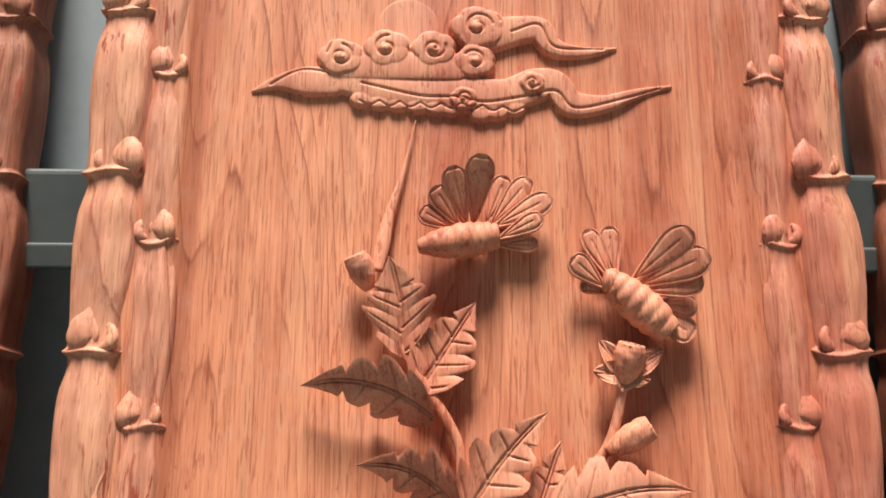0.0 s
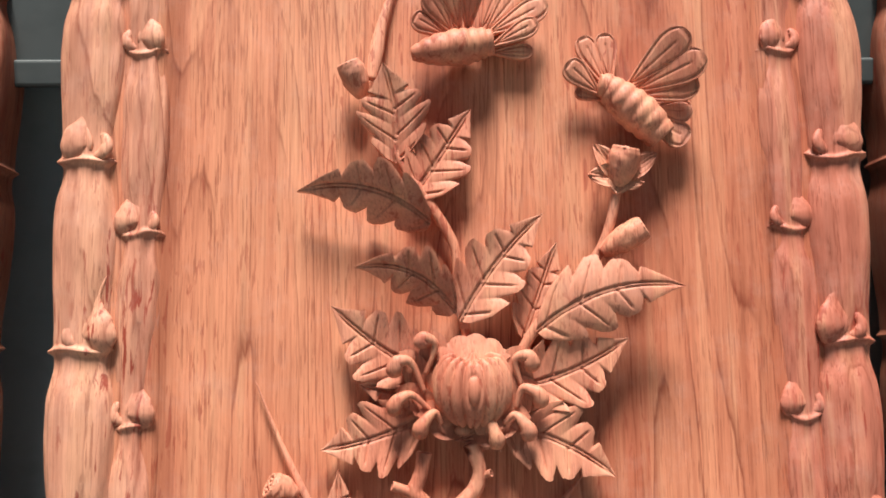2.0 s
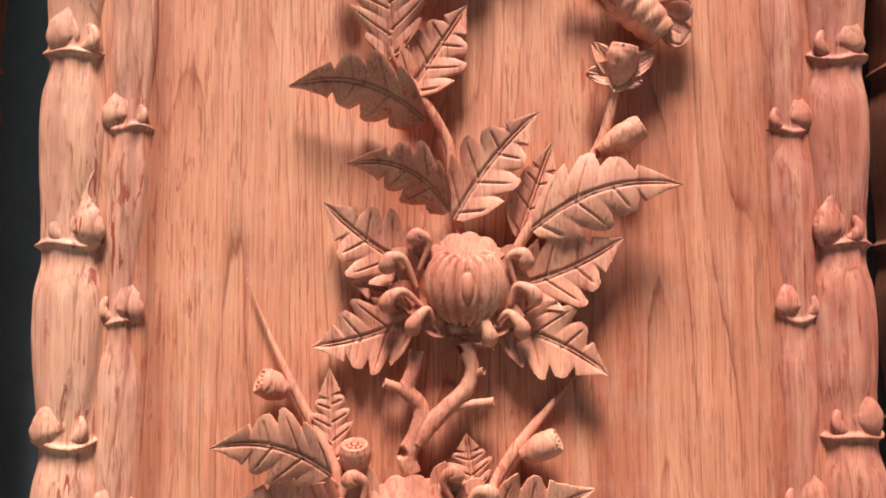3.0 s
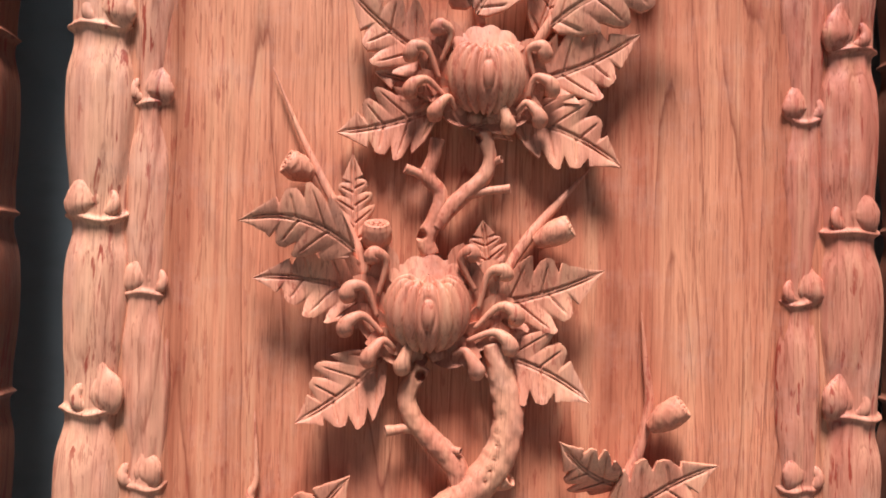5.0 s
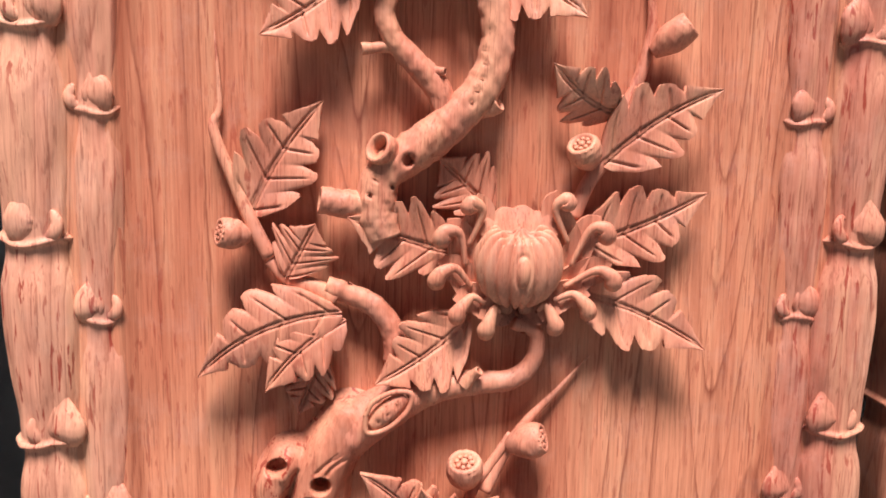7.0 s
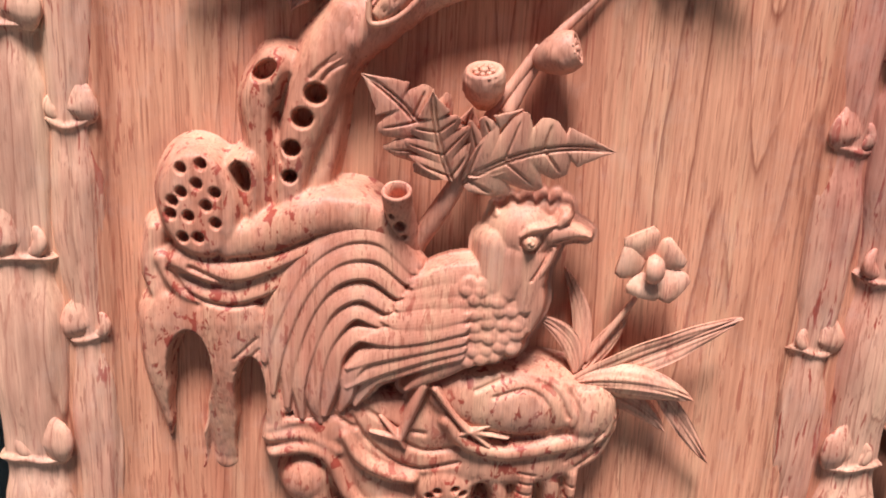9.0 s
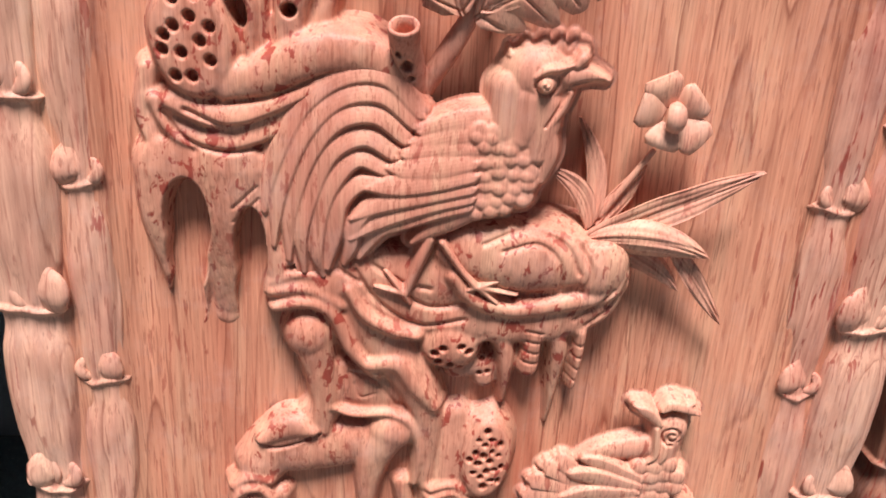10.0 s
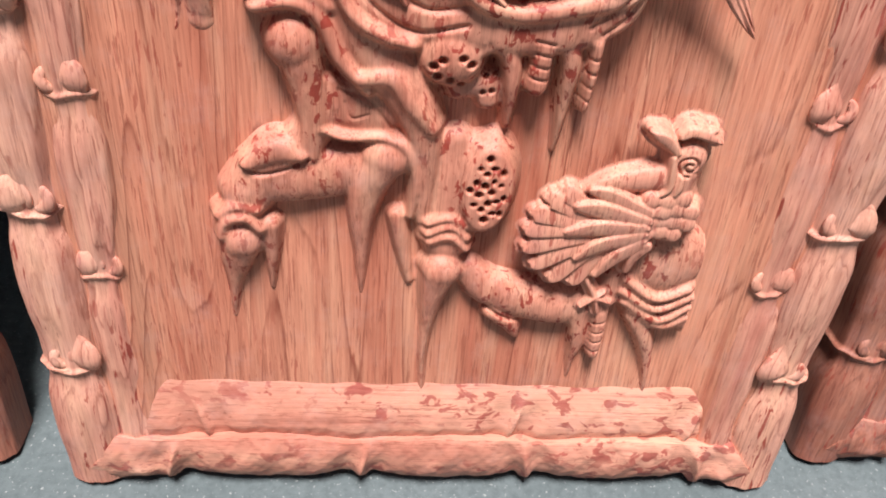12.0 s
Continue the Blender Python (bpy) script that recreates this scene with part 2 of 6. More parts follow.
def leaf(base, tip, half, h0, h1, bend=0.0, cup=0.25, lobes=3, parent=None, lift=0.0, roll=0.0, mat=None, name="leaf", plain=False):
    """A carved leaf from base to tip (x, z) at heights h0, h1 over the board: pairs of toothed lobes swept forward along a midrib,
    a knife line down the middle of every lobe. plain: one smooth pointed blade."""
    base, tip = np.array(base), np.array(tip)
    axis = tip - base
    L = np.linalg.norm(axis)
    axis /= L
    side = np.array([-axis[1], axis[0]])
    s, v = np.linspace(0, 1, 96 if not plain else 60)[:, None], np.linspace(-1, 1, 41 if not plain else 21)[None]
    vary = math.sin(base[0] * 900 + tip[1] * 700)
    if plain:
        w = half * np.clip(np.sin(np.pi * (0.06 + 0.94 * s) ** 0.82), 0, 1) ** 0.72 + 0.00025
        c, u = v * w, s * L + 0 * v
        cut = 0.0010 * np.exp(-((np.abs(c) - 0.0009) / 0.0006) ** 2) + 0.0005 * np.clip(np.sin(v * 14 + 3 * s), 0, 1)
        pillow = -0.0014 * v ** 2
    else:
        lobes = {2: 2, 3: 3, 4: 3, 5: 4}[lobes]
        first, gap = 0.04 + 0.02 * vary, 0.82 / (lobes + 0.2)
        # left and right lobes are set a little apart along the rib
        q = (s - first - 0.05 * vary * (v > 0)) / gap
        k = np.clip(np.round(q), 0, lobes)
        x = np.where(q > lobes - 0.45, 0.45 * np.clip((q - lobes + 0.45) * 0.4, 0, 1), np.abs(q - k))
        env = np.interp(s, [0, 0.03, 0.12, 0.26, 0.46, 0.60, 0.70, 0.80, 0.90, 0.96, 1], [0.30, 0.70, 0.95, 1.0, 0.84, 0.64, 0.47, 0.33, 0.16, 0.06, 0.0])
        saw = 1 - ((q - k) * (2.6 if lobes == 2 else 2.0) + 0.5) % 1
        w = half * env * (1 - 0.38 * (2 * x) ** 2.6 - 0.055 * saw * (env > 0.12)) + 0.0002
        c = v * w
        sweep = 0.85 * np.clip(1.1 - s, 0, 1)
        u = s * L + sweep * np.abs(c) - 0.03 * L * np.exp(-(s / 0.05) ** 2) * np.abs(v)
        away = np.abs(q - k) * gap * L
        cut = 0.0015 * np.exp(-(away / 0.00055) ** 2) * np.clip((0.86 - np.abs(v)) * 6, 0, 1) * np.clip(np.abs(c) / 0.001, 0, 1) * (q < lobes - 0.5)
        cut = cut + 0.0016 * np.exp(-((np.abs(c) - 0.0009) / 0.0005) ** 2) * np.clip((0.93 - s) * 8, 0, 1)
        pillow = 0.0012 * (1 - (2 * np.minimum(x, 0.5)) ** 2) * np.abs(v) - 0.0006 * np.abs(v) ** 4
    a = np.clip(u / L, 0, 1)
    off = c + bend * L * 4 * a * (1 - a)
    e = c / half
    h = h0 + (h1 - h0) * a + lift * np.sin(np.pi * a) + cup * half * (np.clip(e ** 2, 0, 1.6) - 0.15) + roll * c + pillow
    h = 1.15 * h + 0.0005 * np.sin(u * 210 + 5 * vary) * np.abs(e)

    def place(height):
        return np.stack([base[0] + axis[0] * u + side[0] * off, -height, base[1] + axis[1] * u + side[1] * off], -1)
    soup = sheet(Soup(), place(h - cut), place(h - pillow - 0.0030))
    return soup.done(name, mat or carved_wood, parent)


class Relief:
    """A patch of carving cut out of the board: the height of the wood over the board, on a fine grid."""

    def __init__(self, x0, x1, z0, z1, step=0.0007):
        self.step = step
        self.x, self.z = np.arange(x0, x1, step), np.arange(z0, z1, step)
        self.X, self.Z = np.meshgrid(self.x, self.z, indexing="ij")
        self.H = np.full(self.X.shape, -0.02)
        self.deep, self.cuts, self.soft, self.bumps, self.under, self.melt = 1.0, [], 0, None, -0.0025, 0

    def window(self, pts, reach):
        lo, hi = pts.min(0) - reach, pts.max(0) + reach
        i = np.searchsorted(self.x, [lo[0], hi[0]])
        j = np.searchsorted(self.z, [lo[1], hi[1]])
        return (slice(i[0], i[1]), slice(j[0], j[1]))

    def nearest(self, c, win):
        """Distance to the curve c (rows x, z, ...) and the curve's other values there."""
        X, Z = self.X[win], self.Z[win]
        best = np.full(X.shape, 9.0)
        out = np.zeros(X.shape + (c.shape[1] - 2,))
        signed = np.zeros(X.shape)
        for a, b in zip(c[:-1], c[1:]):
            d = b[:2] - a[:2]
            k = np.clip(((X - a[0]) * d[0] + (Z - a[1]) * d[1]) / (d @ d + 1e-12), 0, 1)
            dx, dz = X - a[0] - k * d[0], Z - a[1] - k * d[1]
            dist = np.hypot(dx, dz)
            near = dist < best
            best = np.where(near, dist, best)
            signed = np.where(near, np.sign(d[0] * dz - d[1] * dx) * dist, signed)
            out[near] = (a[2:] + k[..., None] * (b[2:] - a[2:]))[near]
        return best, signed, out

    def stroke(self, points, dome=0.6, slope=3.0, tilt=0.0, per=6, comb=0.0, pitch=0.0012):
        """A rounded ridge through rows of (x, z, radius, height). tilt: slope across it. comb: depth of hair lines along it."""
        c = spline(points, per) if len(points) > 2 else np.asarray(points, float)
        win = self.window(c[:, :2], c[:, 2].max() * 1.2 + 0.012)
        d, sg, o = self.nearest(c, win)
        r, h = np.maximum(o[..., 0], 2e-4), o[..., 1] * self.deep
        k = np.clip(d / r, 0, 1)
        val = h - dome * r * (1 - np.sqrt(1 - 0.96 * k ** 2)) - np.clip(d - r, 0, None) * slope + tilt * np.clip(sg, -r, r)
        if comb:
            val -= comb * np.clip(np.sin(sg / pitch * 2 * np.pi), 0, 1) * (d < r)
        self.H[win] = np.maximum(self.H[win], val)
        return self

    def blob(self, x, z, rx, rz, h, dome=0.6, turn=0.0, slope=3.0):
        win = self.window(np.array([[x, z]]), max(rx, rz) + 0.012)
        X, Z = self.X[win] - x, self.Z[win] - z
        a = radians(turn)
        u, w = X * math.cos(a) + Z * math.sin(a), Z * math.cos(a) - X * math.sin(a)
        q = np.hypot(u / rx, w / rz)
        r = min(rx, rz)
        k = np.clip(q, 0, 1)
        val = h * self.deep - dome * r * (1 - np.sqrt(1 - 0.96 * k ** 2)) - np.clip(q - 1, 0, None) * r * slope
        self.H[win] = np.maximum(self.H[win], val)
        return self

    def groove(self, points, width, depth, per=6):
        c = spline(points, per) if len(points) > 2 else np.asarray(points, float)
        self.cuts.append(("groove", c, width, depth))
        return self

    def spiral(self, x, z, r, width=0.0008, depth=0.0012, turns=1.5, start=0.0, way=1):
        a = np.linspace(0, turns * 2 * math.pi, 24)
        q = np.linspace(0.18, 1, 24) * r
        return self.groove(np.c_[x + q * np.cos(start + way * a), z + q * np.sin(start + way * a)], width, depth, per=1)

    def pit(self, x, z, rx, rz, depth, turn=0.0):
        self.cuts.append(("pit", x, z, rx, rz, depth, turn))
        return self

    def soften(self, times=1):
        self.soft = times
        return self

    def uneven(self, amount, scale):
        self.bumps = (amount, scale)
        return self

    def smooth(self, times):
        for _ in range(times):
            p = np.pad(self.H, 1, mode="edge")
            self.H = 0.5 * self.H + 0.125 * (p[:-2, 1:-1] + p[2:, 1:-1] + p[1:-1, :-2] + p[1:-1, 2:])

    def work(self):
        """Round off the upper flanks, roughen, engrave the lines, bore the holes, and smooth."""
        H = np.maximum(self.H, max(self.under, -0.003))
        for j in range(H.shape[1] - 2, -1, -1):
            H[:, j] = np.minimum(H[:, j], H[:, j + 1] + self.step * 2.4)
        self.H = H
        self.smooth(self.melt)
        if self.bumps:
            p = np.stack([self.X, 0 * self.X, self.Z], -1)
            self.H += self.bumps[0] * (wobble(p, self.bumps[1]) + 0.5 * wobble(p, self.bumps[1] * 2.7, 5.0)) * (self.H > 0)
        for kind, *cut in self.cuts:
            if kind == "groove":
                c, width, depth = cut
                win = self.window(c[:, :2], width * 3)
                d = self.nearest(np.c_[c, np.zeros(len(c))], win)[0]
                self.H[win] -= depth * np.exp(-(d / width) ** 2)
            else:
                x, z, rx, rz, depth, turn = cut
                win = self.window(np.array([[x, z]]), max(rx, rz) * 1.5)
                X, Z = self.X[win] - x, self.Z[win] - z
                a = radians(turn)
                q = np.hypot((X * math.cos(a) + Z * math.sin(a)) / rx, (Z * math.cos(a) - X * math.sin(a)) / rz)
                self.H[win] -= depth * np.clip((1.1 - q) / 0.3, 0, 1)
        self.smooth(self.soft)

    def done(self, name, mat, parent, label=""):
        self.work()
        H = np.maximum(self.H, -0.003)
        keep = H > self.under
        H = np.maximum(H, self.under)
        cell = keep[:-1, :-1] | keep[1:, :-1] | keep[1:, 1:] | keep[:-1, 1:]
        i = np.arange(H.size).reshape(H.shape)
        q = np.stack([i[:-1, :-1], i[1:, :-1], i[1:, 1:], i[:-1, 1:]], -1)[cell]
        used, inv = np.unique(q, return_inverse=True)
        v = np.stack([self.X.ravel()[used], -H.ravel()[used], self.Z.ravel()[used]], -1)
        soup = Soup()
        soup.v, soup.f, soup.n = [v], [inv.reshape(-1, 4)], len(v)
        return soup.done(name, mat, parent, label)


# ---- the setting ----
WALL_Y = 0.262
ground = box("floor", (-40, -60, -0.10), (40, 20, 0.0), floor_mat)
tagged(ground, "rough grey concrete floor", "floor", kind="structure")
wall = new("wall_back")
tagged(wall, "blue-grey painted steel sheet wall", "wall", kind="structure")
soup = Soup()
xs = np.arange(-3.0, 3.0, 0.01)
rib = np.where(np.abs((xs + 0.05) % 0.25 - 0.125) < 0.02, -0.012, 0.0)
g = np.stack([np.stack([xs, WALL_Y + rib, 0 * xs + z], -1) for z in (0.0, 1.2, 2.6)], 1)
soup.grid(g, flip=True)
soup.grid(g + np.array([0, 0.02, 0]))
soup.done("steel_sheet", wall_mat, wall)
rail = new("wall_rail")
tagged(rail, "horizontal galvanised steel tube rail on the wall", "rail")
box("tube", (-2.9, 0.212, 1.066), (2.9, 0.212 + 0.045, 1.122), rail_mat, rail, bevel=0.004)
box("flange", (-2.9, 0.208, 1.060), (2.9, 0.214, 1.076), rail_mat, rail, bevel=0.002)

# ---- the frames: two bamboo canes on either side and a carved foot rail ----
MID_X = 0.0105
OUTER_X, OUTER_R, INNER_X, INNER_R = 0.2085, 0.0180, 0.1810, 0.0125
TOP_Z = 1.42
OUTER_NODES = [0.094 + 0.1033 * k for k in range(13)]
INNER_NODES = [0.157 + 0.1033 * k for k in range(13)]


def cane(parent, cx, rx, ry, y0, nodes, back, seed, foot, wood):
    """A cane cut in half round relief, with a lip at each node and the neck below it."""
    z = np.unique(np.round(np.concatenate([np.arange(foot, TOP_Z, 0.004)] + [np.arange(n - 0.012, n + 0.012, 0.0009) for n in nodes]), 5))
    z = z[(z >= foot) & (z <= TOP_Z)]
    a = np.linspace(0, math.pi, 30)
    Z, A = np.meshgrid(z, a, indexing="ij")
    swell = np.zeros_like(Z)
    for k, n in enumerate(nodes):
        lip = n + 0.0012 * np.cos(2 * A) * (1 if k % 2 else 0.4) + 0.0012 * np.sin(3 * A + k + seed)
        d = Z - lip
        swell += 0.17 * np.exp(-(d / 0.0016) ** 2) - 0.13 * np.exp(-((d + 0.009) / 0.010) ** 2) - 0.06 * np.exp(-((d - 0.012) / 0.016) ** 2)
    first = nodes[0]
    bulge = 0.05 * np.sin((Z - first) / 0.1033 * 2 * math.pi - 2.2) + 0.05 * np.sin(Z * 23 + seed)
    R = 1 + swell + bulge
    sway = 0.0012 * np.sin(Z * 17 + seed)
    x = cx + sway + rx * R * np.cos(A)
    y = y0 - ry * R * np.sin(A) ** 0.85
    g = np.stack([x, y, Z], -1)
    y += 0.0004 * np.sin(A * 9 + Z * 40 + seed) + 0.0007 * wobble(g, 55, seed) + 0.0004 * wobble(g * np.array([1, 1, 0.35]), 330, seed)
    g[..., 1] = y
    first_edge, last_edge = g[:, :1].copy(), g[:, -1:].copy()
    first_edge[..., 1] = last_edge[..., 1] = back
    g = np.concatenate([first_edge, g, last_edge], 1)
    soup = Soup()
    soup.grid(g, flip=True)
    return soup.done("bamboo_cane", wood, parent)


def cane_bud(parent, x, z, y, size, way, wood):
    """A shoot above a node: a fat belly drawn out to a curled tip, a sheath at its side and a small rolled side bud."""
    soup = Soup()
    k = math.sin(x * 310 + z * 170)
    e = 0.27 + 0.03 * k
    tube(soup, [(x + 0.16 * size * way, z + 0.01 * size, y - 0.002, 0.20 * size), (x + 0.22 * size * way, z + 0.22 * size, y, e * size), (x + 0.20 * size * way, z + 0.46 * size, y, 0.25 * size), (x + (0.10 + 0.05 * k) * size * way, z + 0.74 * size, y - 0.001, 0.14 * size), (x + (0.06 + 0.08 * k) * size * way, z + 0.98 * size, y - 0.001, 0.07 * size), (x + (0.18 + 0.12 * k) * size * way, z + (1.30 + 0.1 * k) * size, y - 0.002, 0.015 * size)], flat=0.42, around=20, rough=0.05)
    tube(soup, [(x + 0.02 * size * way, z + 0.05 * size, y - 0.001, 0.05 * size), (x - 0.06 * size * way, z + 0.30 * size, y + 0.0005, 0.07 * size), (x + 0.02 * size * way, z + 0.62 * size, y, 0.05 * size), (x + 0.10 * size * way, z + 0.90 * size, y - 0.001, 0.02 * size)], flat=0.6, around=10)
    tube(soup, [(x - 0.14 * size * way, z + 0.06 * size, y - 0.001, 0.07 * size), (x - 0.32 * size * way, z + 0.14 * size, y, 0.12 * size), (x - 0.38 * size * way, z + 0.30 * size, y, 0.11 * size), (x - 0.30 * size * way, z + 0.46 * size, y - 0.001, 0.08 * size), (x - 0.22 * size * way, z + 0.42 * size, y - 0.002, 0.03 * size)], flat=0.6, around=14, rough=0.04)
    soup.done("shoot", wood, parent)


def panel_frame(parent, sides, board, wood, foot_wood):
    """The backboard, the canes on the given sides and the foot rail."""
    x0, x1 = MID_X - OUTER_X, MID_X + OUTER_X
    xs = np.concatenate([np.linspace(x0, MID_X - 0.175, 6), np.linspace(MID_X - 0.174, MID_X - 0.150, 14), np.linspace(MID_X - 0.145, MID_X + 0.145, 40), np.linspace(MID_X + 0.150, MID_X + 0.174, 14), np.linspace(MID_X + 0.175, x1, 6)])
    zs = np.arange(0.012, TOP_Z, 0.006)
    X, Z = np.meshgrid(xs, zs, indexing="ij")
    cove = 0.0085 * np.clip((np.abs(X - MID_X) - 0.157) / 0.014, 0, 1) ** 1.8
    y = -cove + 0.0003 * np.sin(X * 160 + 2 * np.sin(Z * 31)) + 0.0002 * np.sin(Z * 90 + X * 40)
    soup = Soup()
    front = np.stack([X, y, Z], -1)
    soup.grid(front)
    back = front.copy()
    back[..., 1] = 0.020
    soup.grid(back, flip=True)
    for edge in (0, -1):
        soup.grid(np.stack([front[:, edge], back[:, edge]], 1), flip=edge == 0)
        soup.grid(np.stack([front[edge], back[edge]], 1), flip=edge == -1)
    soup.done("backboard", board, parent)
    for k in sides:
        outer = cane(parent, MID_X + k * OUTER_X, OUTER_R, 0.0125, -0.003, OUTER_NODES, 0.020, 1.3 + k, 0.0, wood)
        inner = cane(parent, MID_X + k * INNER_X, INNER_R, 0.0085, -0.003, INNER_NODES, 0.004, 4.1 + k, 0.024, wood)
        for i, n in enumerate(OUTER_NODES):
            cane_bud(outer, MID_X + k * (OUTER_X + (0.000 if i % 2 else -0.005)), n, 0.0130, 0.029, 1 if i % 2 == (k > 0) else -1, wood)
        for i, n in enumerate(INNER_NODES):
            cane_bud(inner, MID_X + k * INNER_X, n, 0.0094, 0.0245, 1 if i % 2 == (k < 0) else -1, wood)
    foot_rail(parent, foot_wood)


LOW_NODES, HIGH_NODES = (-0.160, -0.0435, 0.060, 0.171), (-0.136, 0.047, 0.160)


def foot_rail(parent, wood):
    """Two canes lying across the foot, mitred at the corners: the lower one with a scalloped edge and pointed nodes, the upper one sloping up to the board."""
    v = np.linspace(0, 1, 26)[None]
    t = np.linspace(-1, 1, 300)[:, None]
    # lower cane
    edge = 0.192 + 0.026 * (1 - v)
    X = t * edge
    low = np.full_like(X, 0.001)
    node = np.zeros_like(X)
    for a, b in zip(LOW_NODES[:-1], LOW_NODES[1:]):
        u = (X - a) / (b - a)
        low = np.where((u > 0) & (u < 1), 0.0105 - 0.0078 * np.clip(np.sin(np.pi * np.clip(u, 0, 1)), 0, 1) ** 0.8, low)
    for n in LOW_NODES:
        lean = n + 0.006 * (v - 0.5) * (1 if n < 0 else -1)
        low = low - 0.0075 * np.exp(-((X - n) / 0.0040) ** 2) * (low > 0.002)
        node = node + 0.0030 * np.exp(-((X - lean) / 0.0022) ** 2) - 0.0034 * np.exp(-((np.abs(X - lean) - 0.010) / 0.008) ** 2)
    low = np.maximum(low, 0.0006)
    seam = 0.038 + 0.0016 * np.sin(X * 55 + 1) + 0.002 * np.exp(-((X - 0.052) / 0.012) ** 2) - 0.001 * np.exp(-((X + 0.05) / 0.01) ** 2)
    Z = low + (seam - low) * v
    H = 0.0035 + 0.0130 * np.clip(np.sin(np.pi * np.clip(0.10 + 0.72 * v, 0, 1)), 0, 1) ** 0.6 + node * np.sin(np.pi * np.clip(v * 0.9 + 0.1, 0, 1))
    for n, way in ((LOW_NODES[0], -1), (LOW_NODES[3], 1)):
        H = H + 0.0040 * np.exp(-((X - n - way * 0.016) / 0.009) ** 2 - ((v - 0.30) / 0.20) ** 2)
    p = np.stack([X, -H, Z], -1)
    H = H + 0.0010 * wobble(p, 95) + 0.0004 * wobble(p, 330, 2.0)
    top = np.stack([MID_X + X, -H, Z], -1)
    back = top.copy()
    back[..., 1] = 0.019
    sheet(Soup(), top, back).done("foot_cane", wood, parent)
    # upper cane, which runs out into the board
    v = np.linspace(0, 1, 34)[None]
    X = t * (0.1915 - 0.024 * v)
    seam = 0.0385 + 0.0016 * np.sin(X * 55 + 1) + 0.002 * np.exp(-((X - 0.052) / 0.012) ** 2) - 0.001 * np.exp(-((X + 0.05) / 0.01) ** 2)
    Z = seam + (0.0765 - seam) * v
    H = 0.0098 * np.clip(np.sin(np.pi * (0.30 + 0.40 * v)), 0, 1) * np.clip((1 - v) / 0.85, 0, 1) ** 0.9 + 0.0006 - 0.0016 * v ** 6
    for n in HIGH_NODES:
        lean = n + 0.010 * v * (1 if n > 0 else -1)
        H = H + (0.0024 * np.exp(-((X - lean) / 0.0022) ** 2) - 0.0022 * np.exp(-((np.abs(X - lean) - 0.009) / 0.008) ** 2)) * np.clip((0.75 - v) * 3, 0, 1)
    p = np.stack([X, -H, Z], -1)
    H = H + (0.0008 * wobble(p, 95, 4.0) + 0.0003 * wobble(p, 330, 2.0)) * (1 - v) ** 0.5
    top = np.stack([MID_X + X, -H, Z], -1)
    back = top.copy()
    back[..., 1] = 0.004
    sheet(Soup(), top, back).done("foot_cane", wood, parent)


panel = new("carved_panel")
panel.matrix_world = STAND
tagged(panel, "upright rosewood panel carved with chrysanthemums, rooster and bamboo frame", "wood carving", "carved panels")
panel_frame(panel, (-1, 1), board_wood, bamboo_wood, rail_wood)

for at in (pose(-0.490, 0.008, 0.0035, -10, 0, 1.5), pose(0.4760, 0.016, 0.0035, -10, 0, -1.0)):
    other = new("carved_panel")
    other.matrix_world = at
    tagged(other, "dark red rosewood panel with carved bamboo frame leaning on the wall", "wood carving", "carved panels")
    panel_frame(other, (-1, 1), darker_wood, darker_wood, darker_wood)


# ---- carving: cloud ----
cloud = Relief(-0.13, 0.145, 1.155, 1.26, 0.0005)
cloud.blob(*(-0.0270, 1.2270, 0.0203)[:2], 0.019, 0.020, 0.0007, 0.02)
cloud.stroke([(-0.1210, 1.1830, 0.0007, .0015), (-0.1060, 1.1890, 0.0041, .003), (-0.0890, 1.1900, 0.0089, .0042), (-0.0730, 1.1890, 0.0082, .0042)], dome=0.15)
cloud.stroke([(-0.0690, 1.1910, 0.0075, .004), (-0.0380, 1.1840, 0.0082, .0045), (-0.0100, 1.1830, 0.0082, .0045), (0.0100, 1.1810, 0.0110, .005), (0.0340, 1.1820, 0.0103, .0045), (0.0520, 1.1890, 0.0104, .0045), (0.0640, 1.1890, 0.0083, .0045), (0.0730, 1.1770, 0.0082, .0042), (0.0930, 1.1770, 0.0052, .0036), (0.1140, 1.1840, 0.0028, .003), (0.1350, 1.1890, 0.0007, .0015)], dome=0.15)
cloud.stroke([(-0.0690, 1.1990, 0.0082, .005), (-0.0380, 1.2000, 0.0097, .0055), (-0.0140, 1.1980, 0.0076, .0055), (0.0030, 1.1980, 0.0076, .0055)], dome=0.15)
cloud.stroke([(0.0240, 1.2220, 0.0112, .005), (0.0440, 1.2260, 0.0084, .005), (0.0550, 1.2250, 0.0077, .005), (0.0630, 1.2140, 0.0059, .0045), (0.0800, 1.2110, 0.0035, .0035), (0.1020, 1.2140, 0.0007, .0015)], dome=0.15)
for c, w in (((-0.0680, 1.2050, 0.0128), 1), ((-0.0400, 1.2110, 0.0131), -1), ((-0.0110, 1.2110, 0.0125), 1), ((0.0160, 1.2260, 0.0154), -1), ((0.0140, 1.2030, 0.0115), 1), ((0.0070, 1.1780, 0.0075), -1), ((0.0490, 1.1890, 0.0069), 1)):
    plate = c[2] * 0.62
    for k in range(5):
        a = 0.6 + k * 1.2566
        cloud.blob(c[0] + 0.44 * c[2] * math.cos(a), c[1] + 0.36 * c[2] * math.sin(a), plate, plate * 0.92, 0.0064, 0.14)
    cloud.spiral(c[0], c[1], c[2] * 0.60, turns=1.2, start=c[0] * 90, way=w)
    cloud.blob(c[0] - 0.06 * c[2], c[1] - 0.05 * c[2], c[2] * 0.30, c[2] * 0.28, 0.0082, 0.7)
